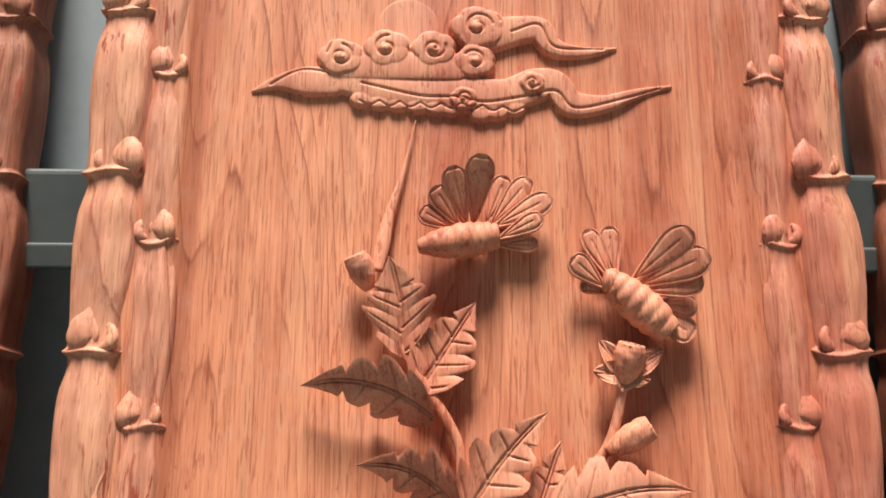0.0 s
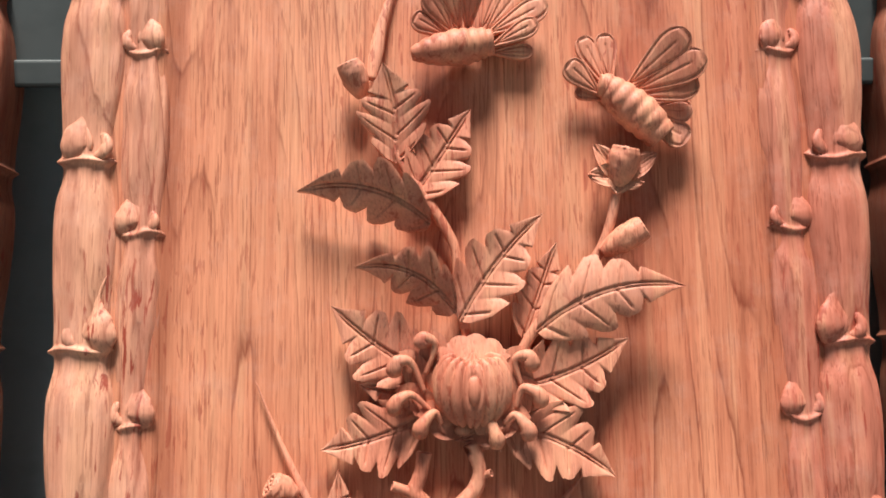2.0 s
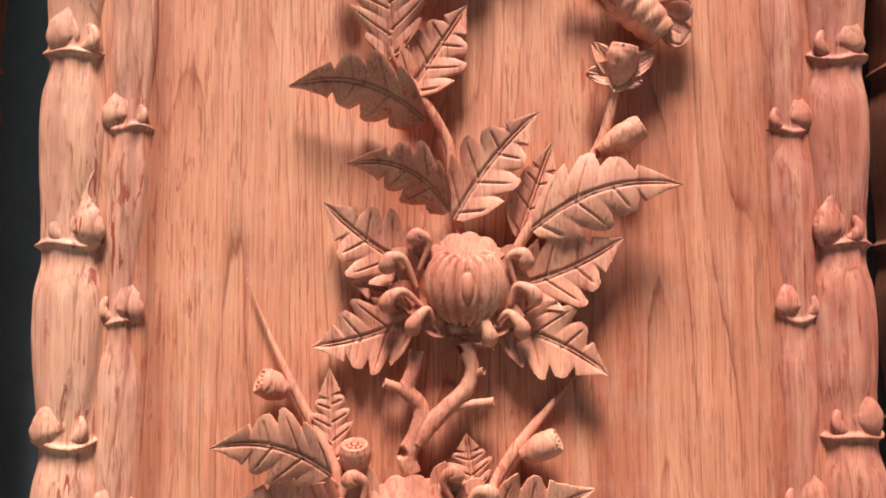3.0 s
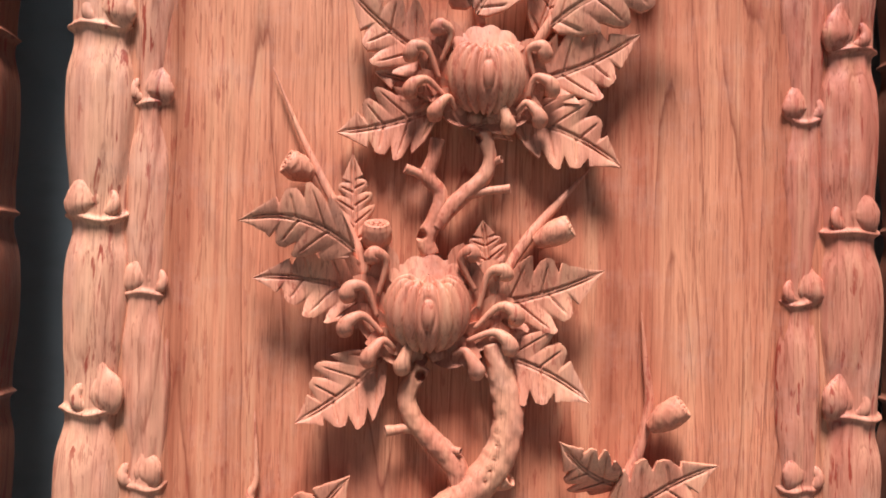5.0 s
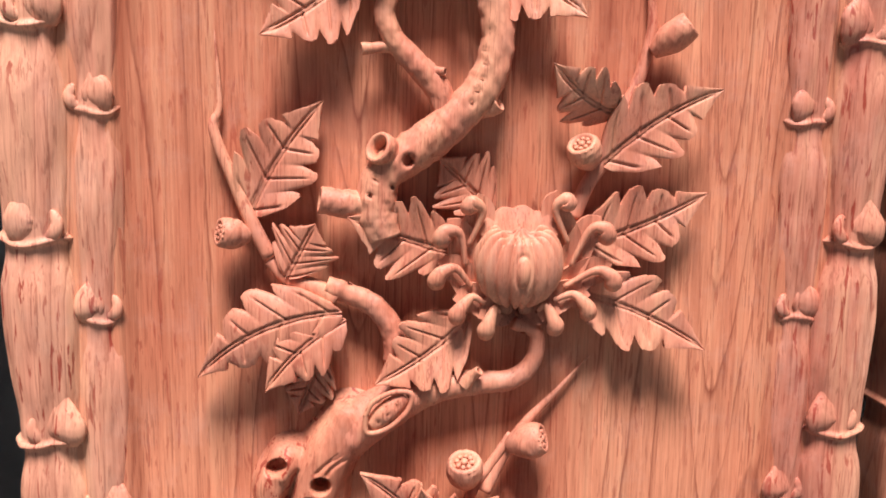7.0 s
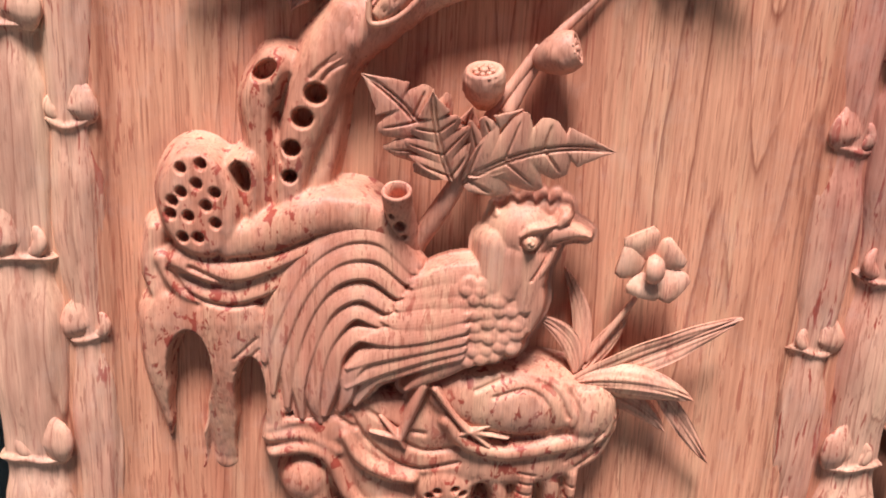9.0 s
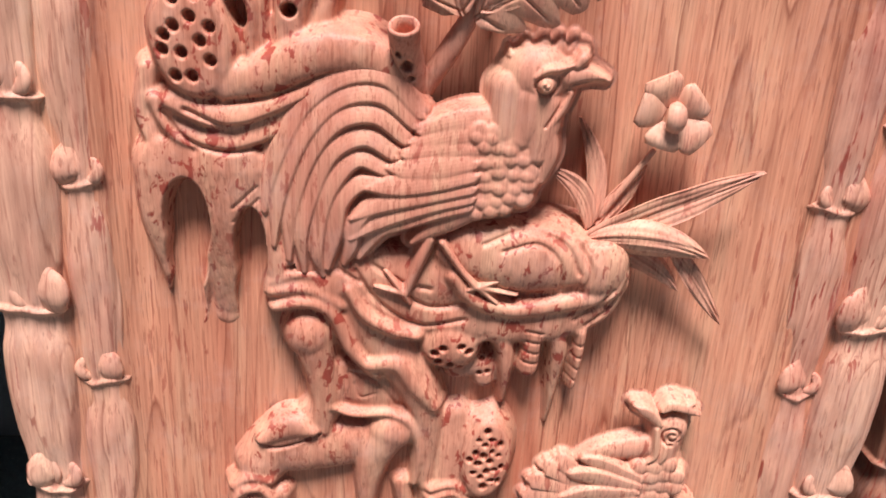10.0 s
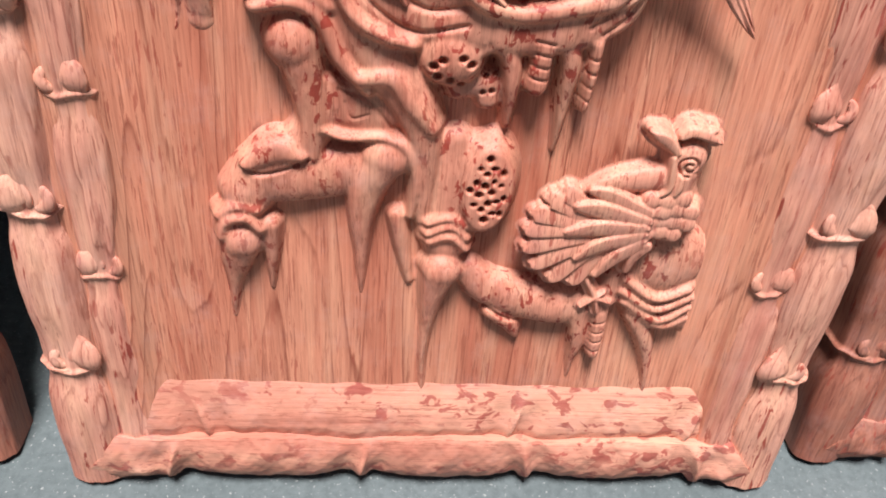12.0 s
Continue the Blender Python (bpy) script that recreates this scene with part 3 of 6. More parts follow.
for a in range(9):
    q = [(-0.0550, 1.1780), (-0.0440, 1.1760), (-0.0330, 1.1750), (-0.0210, 1.1740), (-0.0090, 1.1730), (-0.0000, 1.1720), (0.0170, 1.1690), (0.0270, 1.1700), (0.0380, 1.1730)][a]
    cloud.blob(q[0], q[1], 0.0062, 0.0042, 0.0042, 0.2)
cloud.groove([(-0.1100, 1.1870), (-0.0930, 1.1960), (-0.0760, 1.1950)], 0.0007, 0.001)
cloud.groove([(-0.0550, 1.1880), (-0.0210, 1.1800), (-0.0000, 1.1790), (0.0200, 1.1760), (0.0440, 1.1800), (0.0630, 1.1840), (0.0750, 1.1730), (0.1030, 1.1790), (0.1280, 1.1870)], 0.0007, 0.0012)
cloud.groove([(0.0370, 1.2230), (0.0540, 1.2280), (0.0640, 1.2130), (0.0940, 1.2130)], 0.0007, 0.0012)
for k in range(9):
    q = -0.050 + 0.0125 * k
    cloud.groove([(q - 0.006, 1.1765 - 0.0005 * k), (q, 1.1735 - 0.0005 * k), (q + 0.006, 1.1765 - 0.0005 * k)], 0.0005, 0.0010)
cloud.groove([(-0.0760, 1.2070), (-0.0700, 1.2180), (-0.0600, 1.2150), (-0.0520, 1.2190)], 0.0006, 0.0012)
cloud.groove([(0.0040, 1.2330), (0.0120, 1.2400), (0.0240, 1.2390), (0.0300, 1.2300)], 0.0006, 0.0012)
cloud.soften(1).done("cloud", carved_wood, panel, "swirling carved cloud in low relief")

# ---- carving: two butterflies ----


def butterfly(body, wings):
    insect = new("butterfly")
    insect.parent = panel
    tagged(insect, "carved butterfly standing proud of the board")
    soup = Soup()
    # a body of fat rings
    c = spline(body, 12)
    n = len(c)
    rows = [(x, z, h, r * (1.18 + 0.16 * abs(math.sin(math.pi * k * 8 / n)) ** 0.6)) for k, (x, z, h, r) in enumerate(c)]
    tube(soup, rows, around=26, per=1, rough=0.03)
    soup.done("body", carved_wood, insect)
    for base, tip, half, h0, h1 in wings:
        soup = Soup()
        base, tip = np.array(base), np.array(tip)
        d = tip - base
        L = np.linalg.norm(d)
        d /= L
        sd = np.array([-d[1], d[0]])
        s, v = np.linspace(0, 1, 40)[:, None], np.linspace(-1, 1, 25)[None]
        w = 1.2 * half * (np.clip(s, 0.01, 1) ** 0.8) * np.sqrt(np.clip(1 - ((s - 0.62) / 0.39).clip(0) ** 2, 0.0, 1)) + 0.0003
        edge = np.minimum(1 - np.abs(v), 1.0) * w
        inside = np.minimum(edge, (1 - s) * L)
        h = h0 + (h1 - h0) * s - 0.0011 * np.exp(-((inside - 0.0016) / 0.0006) ** 2) + 0.0008 * np.sqrt(np.clip(1 - v ** 2, 0, 1)) - 0.0007 * np.exp(-((v * w) / 0.0005) ** 2) * (s < 0.8)
        g = np.stack([base[0] + d[0] * s * L + sd[0] * v * w, -h, base[1] + d[1] * s * L + sd[1] * v * w], -1)
        soup.grid(g)
        low = g + np.array([0, 0.0025, 0])
        soup.grid(low, flip=True)
        for e in (0, -1):
            soup.grid(np.stack([g[:, e], low[:, e]], 1), flip=e == 0)
        soup.grid(np.stack([g[-1], low[-1]], 1), flip=True)
        soup.done("wing_lobe", carved_wood, insect)
    return insect


def limb(points, h, scale=1.0):
    """Rows (x, z, radius) made into rows (x, z, height, radius)."""
    hs = np.linspace(h[0], h[1], len(points)) if isinstance(h, tuple) else [h] * len(points)
    return [(x, z, q, r * scale) for (x, z, r), q in zip(points, hs)]


butterfly(limb([(-0.0200, 1.0830, 0.0029), (-0.0090, 1.0850, 0.0061), (0.0070, 1.0870, 0.0080), (0.0180, 1.0890, 0.0068), (0.0260, 1.0900, 0.0055)], 0.013), [
    ((0.0010, 1.0940), (-0.0190, 1.1040), 0.0066, 0.012, 0.017), ((0.0040, 1.0950), (-0.0110, 1.1170), 0.0076, 0.012, 0.020), ((0.0080, 1.0960), (-0.0010, 1.1280), 0.0084, 0.011, 0.024), ((0.0120, 1.0970), (0.0160, 1.1340), 0.0092, 0.010, 0.028),
    ((0.0190, 1.0970), (0.0310, 1.1270), 0.0070, 0.008, 0.010), ((0.0210, 1.0960), (0.0450, 1.1250), 0.0078, 0.009, 0.011), ((0.0220, 1.0950), (0.0570, 1.1130), 0.0078, 0.011, 0.014),
    ((0.0250, 1.0880), (0.0510, 1.1010), 0.0062, 0.012, 0.016), ((0.0250, 1.0860), (0.0490, 1.0860), 0.0050, 0.008, 0.010)])
butterfly(limb([(0.0850, 1.0640, 0.0045), (0.0900, 1.0630, 0.0058), (0.0990, 1.0550, 0.0080), (0.1100, 1.0450, 0.0085), (0.1200, 1.0340, 0.0063)], 0.014), [
    ((0.1010, 1.0640), (0.1320, 1.0900), 0.0098, 0.011, 0.029), ((0.1040, 1.0610), (0.1410, 1.0760), 0.0100, 0.010, 0.029), ((0.1070, 1.0580), (0.1390, 1.0630), 0.0085, 0.011, 0.022),
    ((0.1120, 1.0520), (0.1380, 1.0500), 0.0075, 0.009, 0.012), ((0.1130, 1.0480), (0.1350, 1.0330), 0.0085, 0.009, 0.012),
    ((0.0920, 1.0640), (0.0780, 1.0960), 0.0070, 0.006, 0.006), ((0.0940, 1.0650), (0.0910, 1.0980), 0.0070, 0.006, 0.006), ((0.0870, 1.0600), (0.0670, 1.0770), 0.0075, 0.010, 0.016), ((0.0880, 1.0580), (0.0730, 1.0640), 0.0050, 0.008, 0.010)])


# ---- carving: stems, buds, leaves and flower heads ----
def stem(points, h, flat=0.8, name="stem", rough=0.04):
    soup = Soup()
    tube(soup, limb(points, h), flat=flat, rough=rough)
    return soup.done(name, carved_wood, panel)


def bud(base, top, r, h0, h1, turned=0.0):
    """A closed flower bud: a barrel with a crown of small petal ends."""
    (x0, z0), (x1, z1) = base, top
    soup = Soup()
    r *= 0.88
    rows = [(x0 + (x1 - x0) * s, z0 + (z1 - z0) * s, h0 + (h1 - h0) * s, r * q) for s, q in ((0, 0.45), (0.2, 0.72), (0.5, 0.98), (0.8, 1.0), (1.0, 0.88))]
    tube(soup, rows, around=28, hollow=0.0012, rough=0.05, flat=0.95)
    d = np.array([x1 - x0, -(h1 - h0), z1 - z0])
    d /= np.linalg.norm(d)
    u = np.cross(d, (0.3, 0.2, 1.0))
    u /= np.linalg.norm(u)
    w = np.cross(d, u)
    c = np.array([x1, -h1, z1])
    for n, ring, size in ((1, 0.0, 0.22), (8, 0.40, 0.15), (14, 0.74, 0.13)):
        for k in range(n):
            t = 2 * math.pi * (k + 0.3 * n) / n
            q = c + (u * math.cos(t) + w * math.sin(t)) * r * ring
            e = q + d * r * (0.14 - 0.10 * ring)
            tube(soup, [(q[0], q[2], -q[1], size * r), (e[0], e[2], -e[1], size * r * 0.8)], around=8, per=3)
    return soup.done("flower_bud", carved_wood, panel)


def flower(x, z, r, h, curls, seed):
    """A chrysanthemum head: a closed heart of overlapping ribs round a small drop, curled spoon petals round it and a scalloped collar."""
    head = new("flower_head")
    head.parent = panel
    th, ph = np.linspace(0.03, 2.6, 90)[:, None], np.linspace(-math.pi, math.pi, 216, endpoint=False)[None]
    width = 2 * math.pi / 17
    far = np.abs(ph) / width + 0.12
    f, k = far % 1, np.floor(far)
    rib = np.sin(np.pi * f) ** 0.7
    tipline = 0.50 + 0.10 * np.sin(k * 2.3 + seed + (ph > 0)) + 0.16 * (2 * f - 1) ** 2
    open_top = 1 / (1 + np.exp((th - tipline) / 0.022))
    R = 0.87 + (0.150 * rib + 0.030 * (1 - f)) * np.clip(th * 2 - 0.5, 0, 1) - 0.17 * open_top
    R = R + 0.05 * np.abs(np.sin(4.5 * ph + seed)) * open_top * np.clip(th * 5, 0, 1) + 0.14 * np.exp(-(th / 0.16) ** 2)
    # the drop in front
    d = np.hypot(ph * np.sin(th) / (0.155 - 0.06 * (th - 1.34)), (th - 1.36) / 0.36)
    R = R - 0.045 * np.exp(-((d - 1.08) / 0.18) ** 2)
    R = np.maximum(R, np.where(d < 1, 0.96 + 0.16 * np.sqrt(np.clip(1 - d ** 2, 0, 1)), 0))
    lx, ly, lz = R * np.sin(th) * np.sin(ph), R * np.sin(th) * np.cos(ph), R * np.cos(th)
    lean = radians(20)
    front, up = ly * math.cos(lean) + lz * math.sin(lean), lz * math.cos(lean) - ly * math.sin(lean)
    deep = h - 0.004
    soup = Soup()
    soup.grid(np.stack([x + lx * r * 0.92, -(0.004 + deep * 0.45 + front * deep * 0.62), z + up * r * 0.94], -1), wrap=True)
    soup.done("heart", carved_wood, head)
    for n, (ex, ez) in enumerate(curls):
        d = np.array([ex - x, ez - z])
        way = d / np.linalg.norm(d)
        end = math.atan2(d[1], d[0])
        foot = -0.5 * math.pi
        if end < foot:
            end += 2 * math.pi
        if 0.5 * math.pi < end < 1.5 * math.pi:
            end -= 2 * math.pi
        rows = []
        for q, rad, up, wide in ((0.30, 0.92, 0.010, 0.10), (0.52, 1.02, 0.0135, 0.13), (0.78, 1.10, 0.0160, 0.05)):
            a = foot + (end - foot) * q
            rows.append((x + rad * r * math.cos(a), z + rad * r * math.sin(a), up, wide * r))
        drop = 1 if ez < z + 0.7 * r else 0.5
        rows += [(ex - 0.30 * r * way[0], ez - 0.30 * r * way[1] + 0.12 * r, 0.0184, 0.085 * r), (ex, ez + 0.10 * r, 0.0200, 0.145 * r),
                 (ex + 0.11 * r * way[0], ez + (0.10 - 0.16 * drop) * r, 0.0190, 0.19 * r), (ex + 0.10 * r * way[0], ez + (0.10 - 0.30 * drop) * r, 0.0165, 0.15 * r)]
        soup = Soup()
        tube(soup, rows[2:], around=24, per=9, rough=0.035, flat=0.85)
        soup.done("curled_petal", carved_wood, head)
        # a thin spoon behind the curl, scooped towards the heart
        a = np.linspace(0, 1, 24)[:, None]
        v = np.linspace(-1, 1, 11)[None]
        c = spline([(p[0], p[1], p[2]) for p in rows[:5]], 6)
        c = c[np.linspace(0, len(c) - 1, 24).astype(int)]
        t = np.gradient(c[:, :2], axis=0)
        t /= np.linalg.norm(t, axis=1)[:, None] + 1e-9
        wd = r * (0.22 + 0.10 * np.sin(a * math.pi))
        hh = c[:, 2:3] - 0.0034 + 0.0036 * v ** 2 * np.sin(np.clip(a + 0.15, 0, 1) * math.pi)
        top = np.stack([c[:, :1] - t[:, 1:] * v * wd, -hh, c[:, 1:2] + t[:, :1] * v * wd], -1)
        sheet(Soup(), top, top + np.array([0, 0.0030, 0])).done("spoon_petal", carved_wood, head)
    for q in range(6):
        a = radians(205 + 130 * q / 5)
        soup = Soup()
        tube(soup, [(x + 0.8 * r * math.cos(a), z + 0.8 * r * math.sin(a), 0.009, r * 0.16), (x + 1.06 * r * math.cos(a), z + 1.02 * r * math.sin(a), 0.011, r * 0.19), (x + 1.26 * r * math.cos(a), z + 1.20 * r * math.sin(a), 0.0085, r * 0.15)], flat=0.4, around=14)
        soup.done("collar_petal", carved_wood, head)
    # the scalloped wall that stands behind the heart
    a, v = np.linspace(radians(35), radians(145), 70)[:, None], np.linspace(0, 1, 8)[None]
    rad = r * (0.62 + v * (0.44 + 0.07 * np.abs(np.sin(a * 7.5))))
    top = np.stack([x + rad * np.cos(a), -(0.0185 - 0.0035 * v + 0 * a), z + rad * np.sin(a) * 1.04], -1)
    sheet(Soup(), top, top + np.array([0, 0.006, 0])).done("collar_petal", carved_wood, head)
    return head


def lf(base, tip, half, h0, h1, **more):
    return leaf(base, tip, (1.15 if more.get("plain") else 1.36 - 0.6 * abs(more.get("roll", 0))) * half, h0, h1, parent=panel, **more)


# upper left spray
stem([(-0.0220, 1.1640, 0.0003), (-0.0290, 1.1310, 0.0013), (-0.0360, 1.1070, 0.0029), (-0.0400, 1.0870, 0.0042), (-0.0430, 1.0700, 0.0032)], (0.002, 0.008), 0.5, "grass_blade", 0.0)
bud((-0.0470, 1.0590), (-0.0550, 1.0770), 0.0085, 0.010, 0.016)
lf((-0.0290, 1.0210), (-0.0360, 1.0760), 0.0155, 0.010, 0.018, cup=0.2, bend=-0.05)
lf((-0.0210, 1.0000), (0.0130, 1.0520), 0.0145, 0.010, 0.009, cup=0.15)
lf((-0.0100, 0.9870), (-0.0830, 1.0050), 0.0165, 0.012, 0.012, bend=-0.13, cup=-0.15, lift=0.006, lobes=4, roll=-0.55)
stem([(0.0100, 0.9210, 0.0027), (0.0050, 0.9460, 0.0027), (0.0030, 0.9730, 0.0027), (-0.0060, 0.9910, 0.0030), (-0.0170, 1.0080, 0.0028), (-0.0270, 1.0230, 0.0021), (-0.0410, 1.0540, 0.0022)], (0.008, 0.010))
lf((0.0030, 0.9380), (-0.0520, 0.9630), 0.0150, 0.012, 0.012, bend=-0.16, cup=-0.15, lift=0.006, lobes=4, roll=-0.5)
lf((0.0050, 0.9330), (0.0510, 0.9910), 0.0150, 0.012, 0.015, bend=0.05, cup=0.2, lobes=4)
# upper right spray
lf((0.0400, 0.9230), (0.0590, 0.9760), 0.0105, 0.008, 0.009, cup=0.2, lobes=4)
lf((0.0460, 0.9270), (0.1250, 0.9500), 0.0165, 0.012, 0.021, bend=0.12, cup=-0.2, lift=0.004, lobes=3)
stem([(0.0340, 0.9090, 0.0027), (0.0420, 0.9230, 0.0030), (0.0520, 0.9360, 0.0033), (0.0650, 0.9450, 0.0024)], (0.010, 0.013))
stem([(0.0700, 0.9580, 0.0024), (0.0820, 0.9690, 0.0031), (0.0890, 0.9850, 0.0028), (0.0930, 1.0040, 0.0028)], (0.006, 0.012))
bud((0.0840, 0.9700), (0.1060, 0.9830), 0.0085, 0.010, 0.017)
bud((0.0940, 1.0070), (0.0980, 1.0270), 0.0098, 0.012, 0.018)
for tip in ((0.0810, 1.0300), (0.1160, 1.0250), (0.0770, 1.0130), (0.1080, 1.0080), (0.0920, 1.0020)):
    leaf((0.0950, 1.0120), tip, 0.0062, 0.012, 0.015, parent=panel, plain=True, cup=0.5, name="sepal")
# first flower
flower(*(0.0110, 0.8990), 0.0235, 0.027, [(-0.0140, 0.9220), (-0.0280, 0.9100), (-0.0280, 0.8900), (-0.0150, 0.8780), (0.0220, 0.8720), (0.0380, 0.8760), (0.0440, 0.8930), (0.0400, 0.9120)], 0.4)
lf((-0.0100, 0.9040), (-0.0640, 0.9420), 0.0165, 0.007, 0.014, cup=0.15, bend=0.05)
lf((-0.0140, 0.8830), (-0.0700, 0.8660), 0.0160, 0.007, 0.010, cup=0.1, bend=0.05, lobes=4)
lf((-0.0070, 0.8920), (-0.0500, 0.9000), 0.0110, 0.005, 0.009, cup=0.1, lobes=2)
lf((0.0320, 0.8970), (0.0950, 0.9230), 0.0165, 0.007, 0.016, cup=0.15, bend=-0.06)
lf((0.0260, 0.8780), (0.0860, 0.8500), 0.0165, 0.008, 0.013, cup=0.1, bend=0.07, lobes=4)
lf((0.0170, 0.8800), (0.0130, 0.8640), 0.0100, 0.008, 0.010, cup=0.1, lobes=2)


def branch(points, h, pits=(), hollow=0.0, rough=0.07, flat=0.9):
    soup = Soup()
    tube(soup, limb(points, h), around=36, per=14, rough=rough, pits=pits, hollow=hollow, flat=flat)
    return soup.done("branch", carved_wood, panel)


# twisted branches under the first flower
branch([(-0.0150, 0.8640, 0.0040), (-0.0170, 0.8530, 0.0037), (-0.0200, 0.8430, 0.0043), (-0.0130, 0.8340, 0.0040), (-0.0150, 0.8210, 0.0046), (-0.0200, 0.8090, 0.0052), (-0.0180, 0.8000, 0.0049)], 0.010, [(*(-0.0230, 0.8110), 0.003, 0.006)])
branch([(0.0100, 0.8680, 0.0046), (0.0140, 0.8550, 0.0037), (0.0110, 0.8440, 0.0043), (0.0010, 0.8340, 0.0046), (-0.0090, 0.8240, 0.0046), (-0.0150, 0.8150, 0.0040)], 0.011, [(*(0.0070, 0.8640), 0.0028, 0.006), (*(-0.0100, 0.8360), 0.0018, 0.004)])
branch([(-0.0190, 0.8410, 0.0031), (-0.0260, 0.8450, 0.0025), (-0.0320, 0.8470, 0.0028)], (0.010, 0.012), hollow=0.004)
branch([(0.0030, 0.8340, 0.0031), (0.0150, 0.8360, 0.0022), (0.0250, 0.8370, 0.0025)], (0.010, 0.014), hollow=0.004)
branch([(0.0120, 0.8480, 0.0028), (0.0170, 0.8520, 0.0019), (0.0200, 0.8530, 0.0022)], (0.010, 0.014), hollow=0.003)
# spray left of the second flower
stem([(-0.1060, 0.9020, 0.0003), (-0.0940, 0.8740, 0.0012), (-0.0830, 0.8510, 0.0021), (-0.0720, 0.8300, 0.0027), (-0.0590, 0.8060, 0.0030), (-0.0520, 0.7880, 0.0033)], (0.003, 0.011))
bud((-0.0830, 0.8420), (-0.0960, 0.8490), 0.0088, 0.008, 0.014)
lf((-0.0580, 0.8010), (-0.1190, 0.8160), 0.0165, 0.018, 0.021, bend=-0.14, cup=-0.1, lift=0.004, lobes=4, roll=-0.2)
lf((-0.0590, 0.8060), (-0.0610, 0.8550), 0.0085, 0.008, 0.008, cup=0.2, lobes=5)
bud((-0.0470, 0.8000), (-0.0470, 0.8160), 0.0092, 0.010, 0.017)
# spray right of the second flower
stem([(0.0710, 0.8500, 0.0003), (0.0540, 0.8310, 0.0022), (0.0400, 0.8150, 0.0031), (0.0290, 0.8000, 0.0031), (0.0240, 0.7910, 0.0028)], (0.003, 0.010))
bud((0.0400, 0.8080), (0.0580, 0.8170), 0.0082, 0.009, 0.015)
lf((0.0150, 0.7880), (0.0110, 0.8200), 0.0090, 0.005, 0.006, cup=0.1, lobes=3)
# second flower
flower(*(-0.0190, 0.7710), 0.0250, 0.029, [(-0.0470, 0.7980), (-0.0590, 0.7800), (-0.0600, 0.7620), (-0.0480, 0.7460), (-0.0310, 0.7420), (0.0060, 0.7400), (0.0230, 0.7530), (0.0260, 0.7690), (0.0200, 0.7900), (0.0030, 0.8000)], 1.9)
lf((-0.0440, 0.7730), (-0.1120, 0.7860), 0.0165, 0.007, 0.017, cup=0.15, bend=-0.08, lobes=4)
lf((0.0100, 0.7730), (0.0760, 0.7930), 0.0165, 0.007, 0.018, cup=0.15, bend=-0.05, lobes=4)
lf((-0.0410, 0.7460), (-0.0880, 0.7100), 0.0165, 0.008, 0.018, cup=0.1, bend=0.05, lobes=3)
lf((0.0080, 0.7480), (0.0690, 0.7220), 0.0165, 0.008, 0.018, cup=0.1, bend=0.08, lobes=3)
# old trunk below the second flower
branch([(-0.0210, 0.7400, 0.0048), (-0.0290, 0.7250, 0.0051), (-0.0250, 0.7110, 0.0054), (-0.0140, 0.6990, 0.0061), (-0.0030, 0.6870, 0.0064), (0.0010, 0.6740, 0.0061)], 0.012, [(*(-0.0220, 0.7350), 0.0032, 0.007)])
branch([(0.0170, 0.7530, 0.0061), (0.0220, 0.7350, 0.0073), (0.0260, 0.7110, 0.0083), (0.0200, 0.6890, 0.0092), (0.0050, 0.6720, 0.0097), (-0.0120, 0.6580, 0.0103), (-0.0290, 0.6450, 0.0096), (-0.0330, 0.6280, 0.0102), (-0.0290, 0.6130, 0.0090)], 0.013, [(*(-0.0170, 0.6520), 0.0032, 0.008), (*(0.0260, 0.6780), 0.0028, 0.006)] + [(*(-0.0330, 0.6430), 0.0012, 0.004), (*(-0.0250, 0.6390), 0.0011, 0.004), (*(-0.0360, 0.6350), 0.0013, 0.004), (*(-0.0110, 0.6600), 0.0010, 0.004)] + [(*(0.0190, 0.7050), 0.0009, 0.003), (*(0.0190, 0.6990), 0.0009, 0.003), (*(0.0180, 0.6920), 0.0009, 0.003), (*(0.0160, 0.6860), 0.0009, 0.003), (*(0.0130, 0.6800), 0.0009, 0.003)], rough=0.07)
branch([(-0.0210, 0.7070, 0.0036), (-0.0320, 0.7060, 0.0027), (-0.0400, 0.7050, 0.0030)], (0.011, 0.014), hollow=0.004)
branch([(-0.0070, 0.6930, 0.0033), (-0.0040, 0.6950, 0.0024), (-0.0000, 0.6950, 0.0021)], (0.012, 0.017), hollow=0.003)
branch([(0.0170, 0.6770, 0.0049), (0.0240, 0.6780, 0.0040), (0.0270, 0.6800, 0.0040)], (0.012, 0.016), hollow=0.005)
branch([(-0.0210, 0.6490, 0.0079), (-0.0270, 0.6550, 0.0079), (-0.0320, 0.6580, 0.0081)], (0.010, 0.021), hollow=0.008, rough=0.05)
branch([(-0.0330, 0.6280, 0.0078), (-0.0480, 0.6300, 0.0072), (-0.0600, 0.6320, 0.0066)], (0.012, 0.016), hollow=0.006)
# left spray over the third flower
stem([(-0.1120, 0.7130, 0.0003), (-0.1100, 0.6780, 0.0015), (-0.1130, 0.6660, 0.0026), (-0.1040, 0.6420, 0.0030), (-0.0950, 0.6210, 0.0036), (-0.0860, 0.6030, 0.0036)], (0.002, 0.011))
bud((-0.0960, 0.6130), (-0.1090, 0.6160), 0.0088, 0.010, 0.017)
lf((-0.0960, 0.6230), (-0.0590, 0.6800), 0.0165, 0.008, 0.010, cup=0.15, lobes=4, bend=0.05)
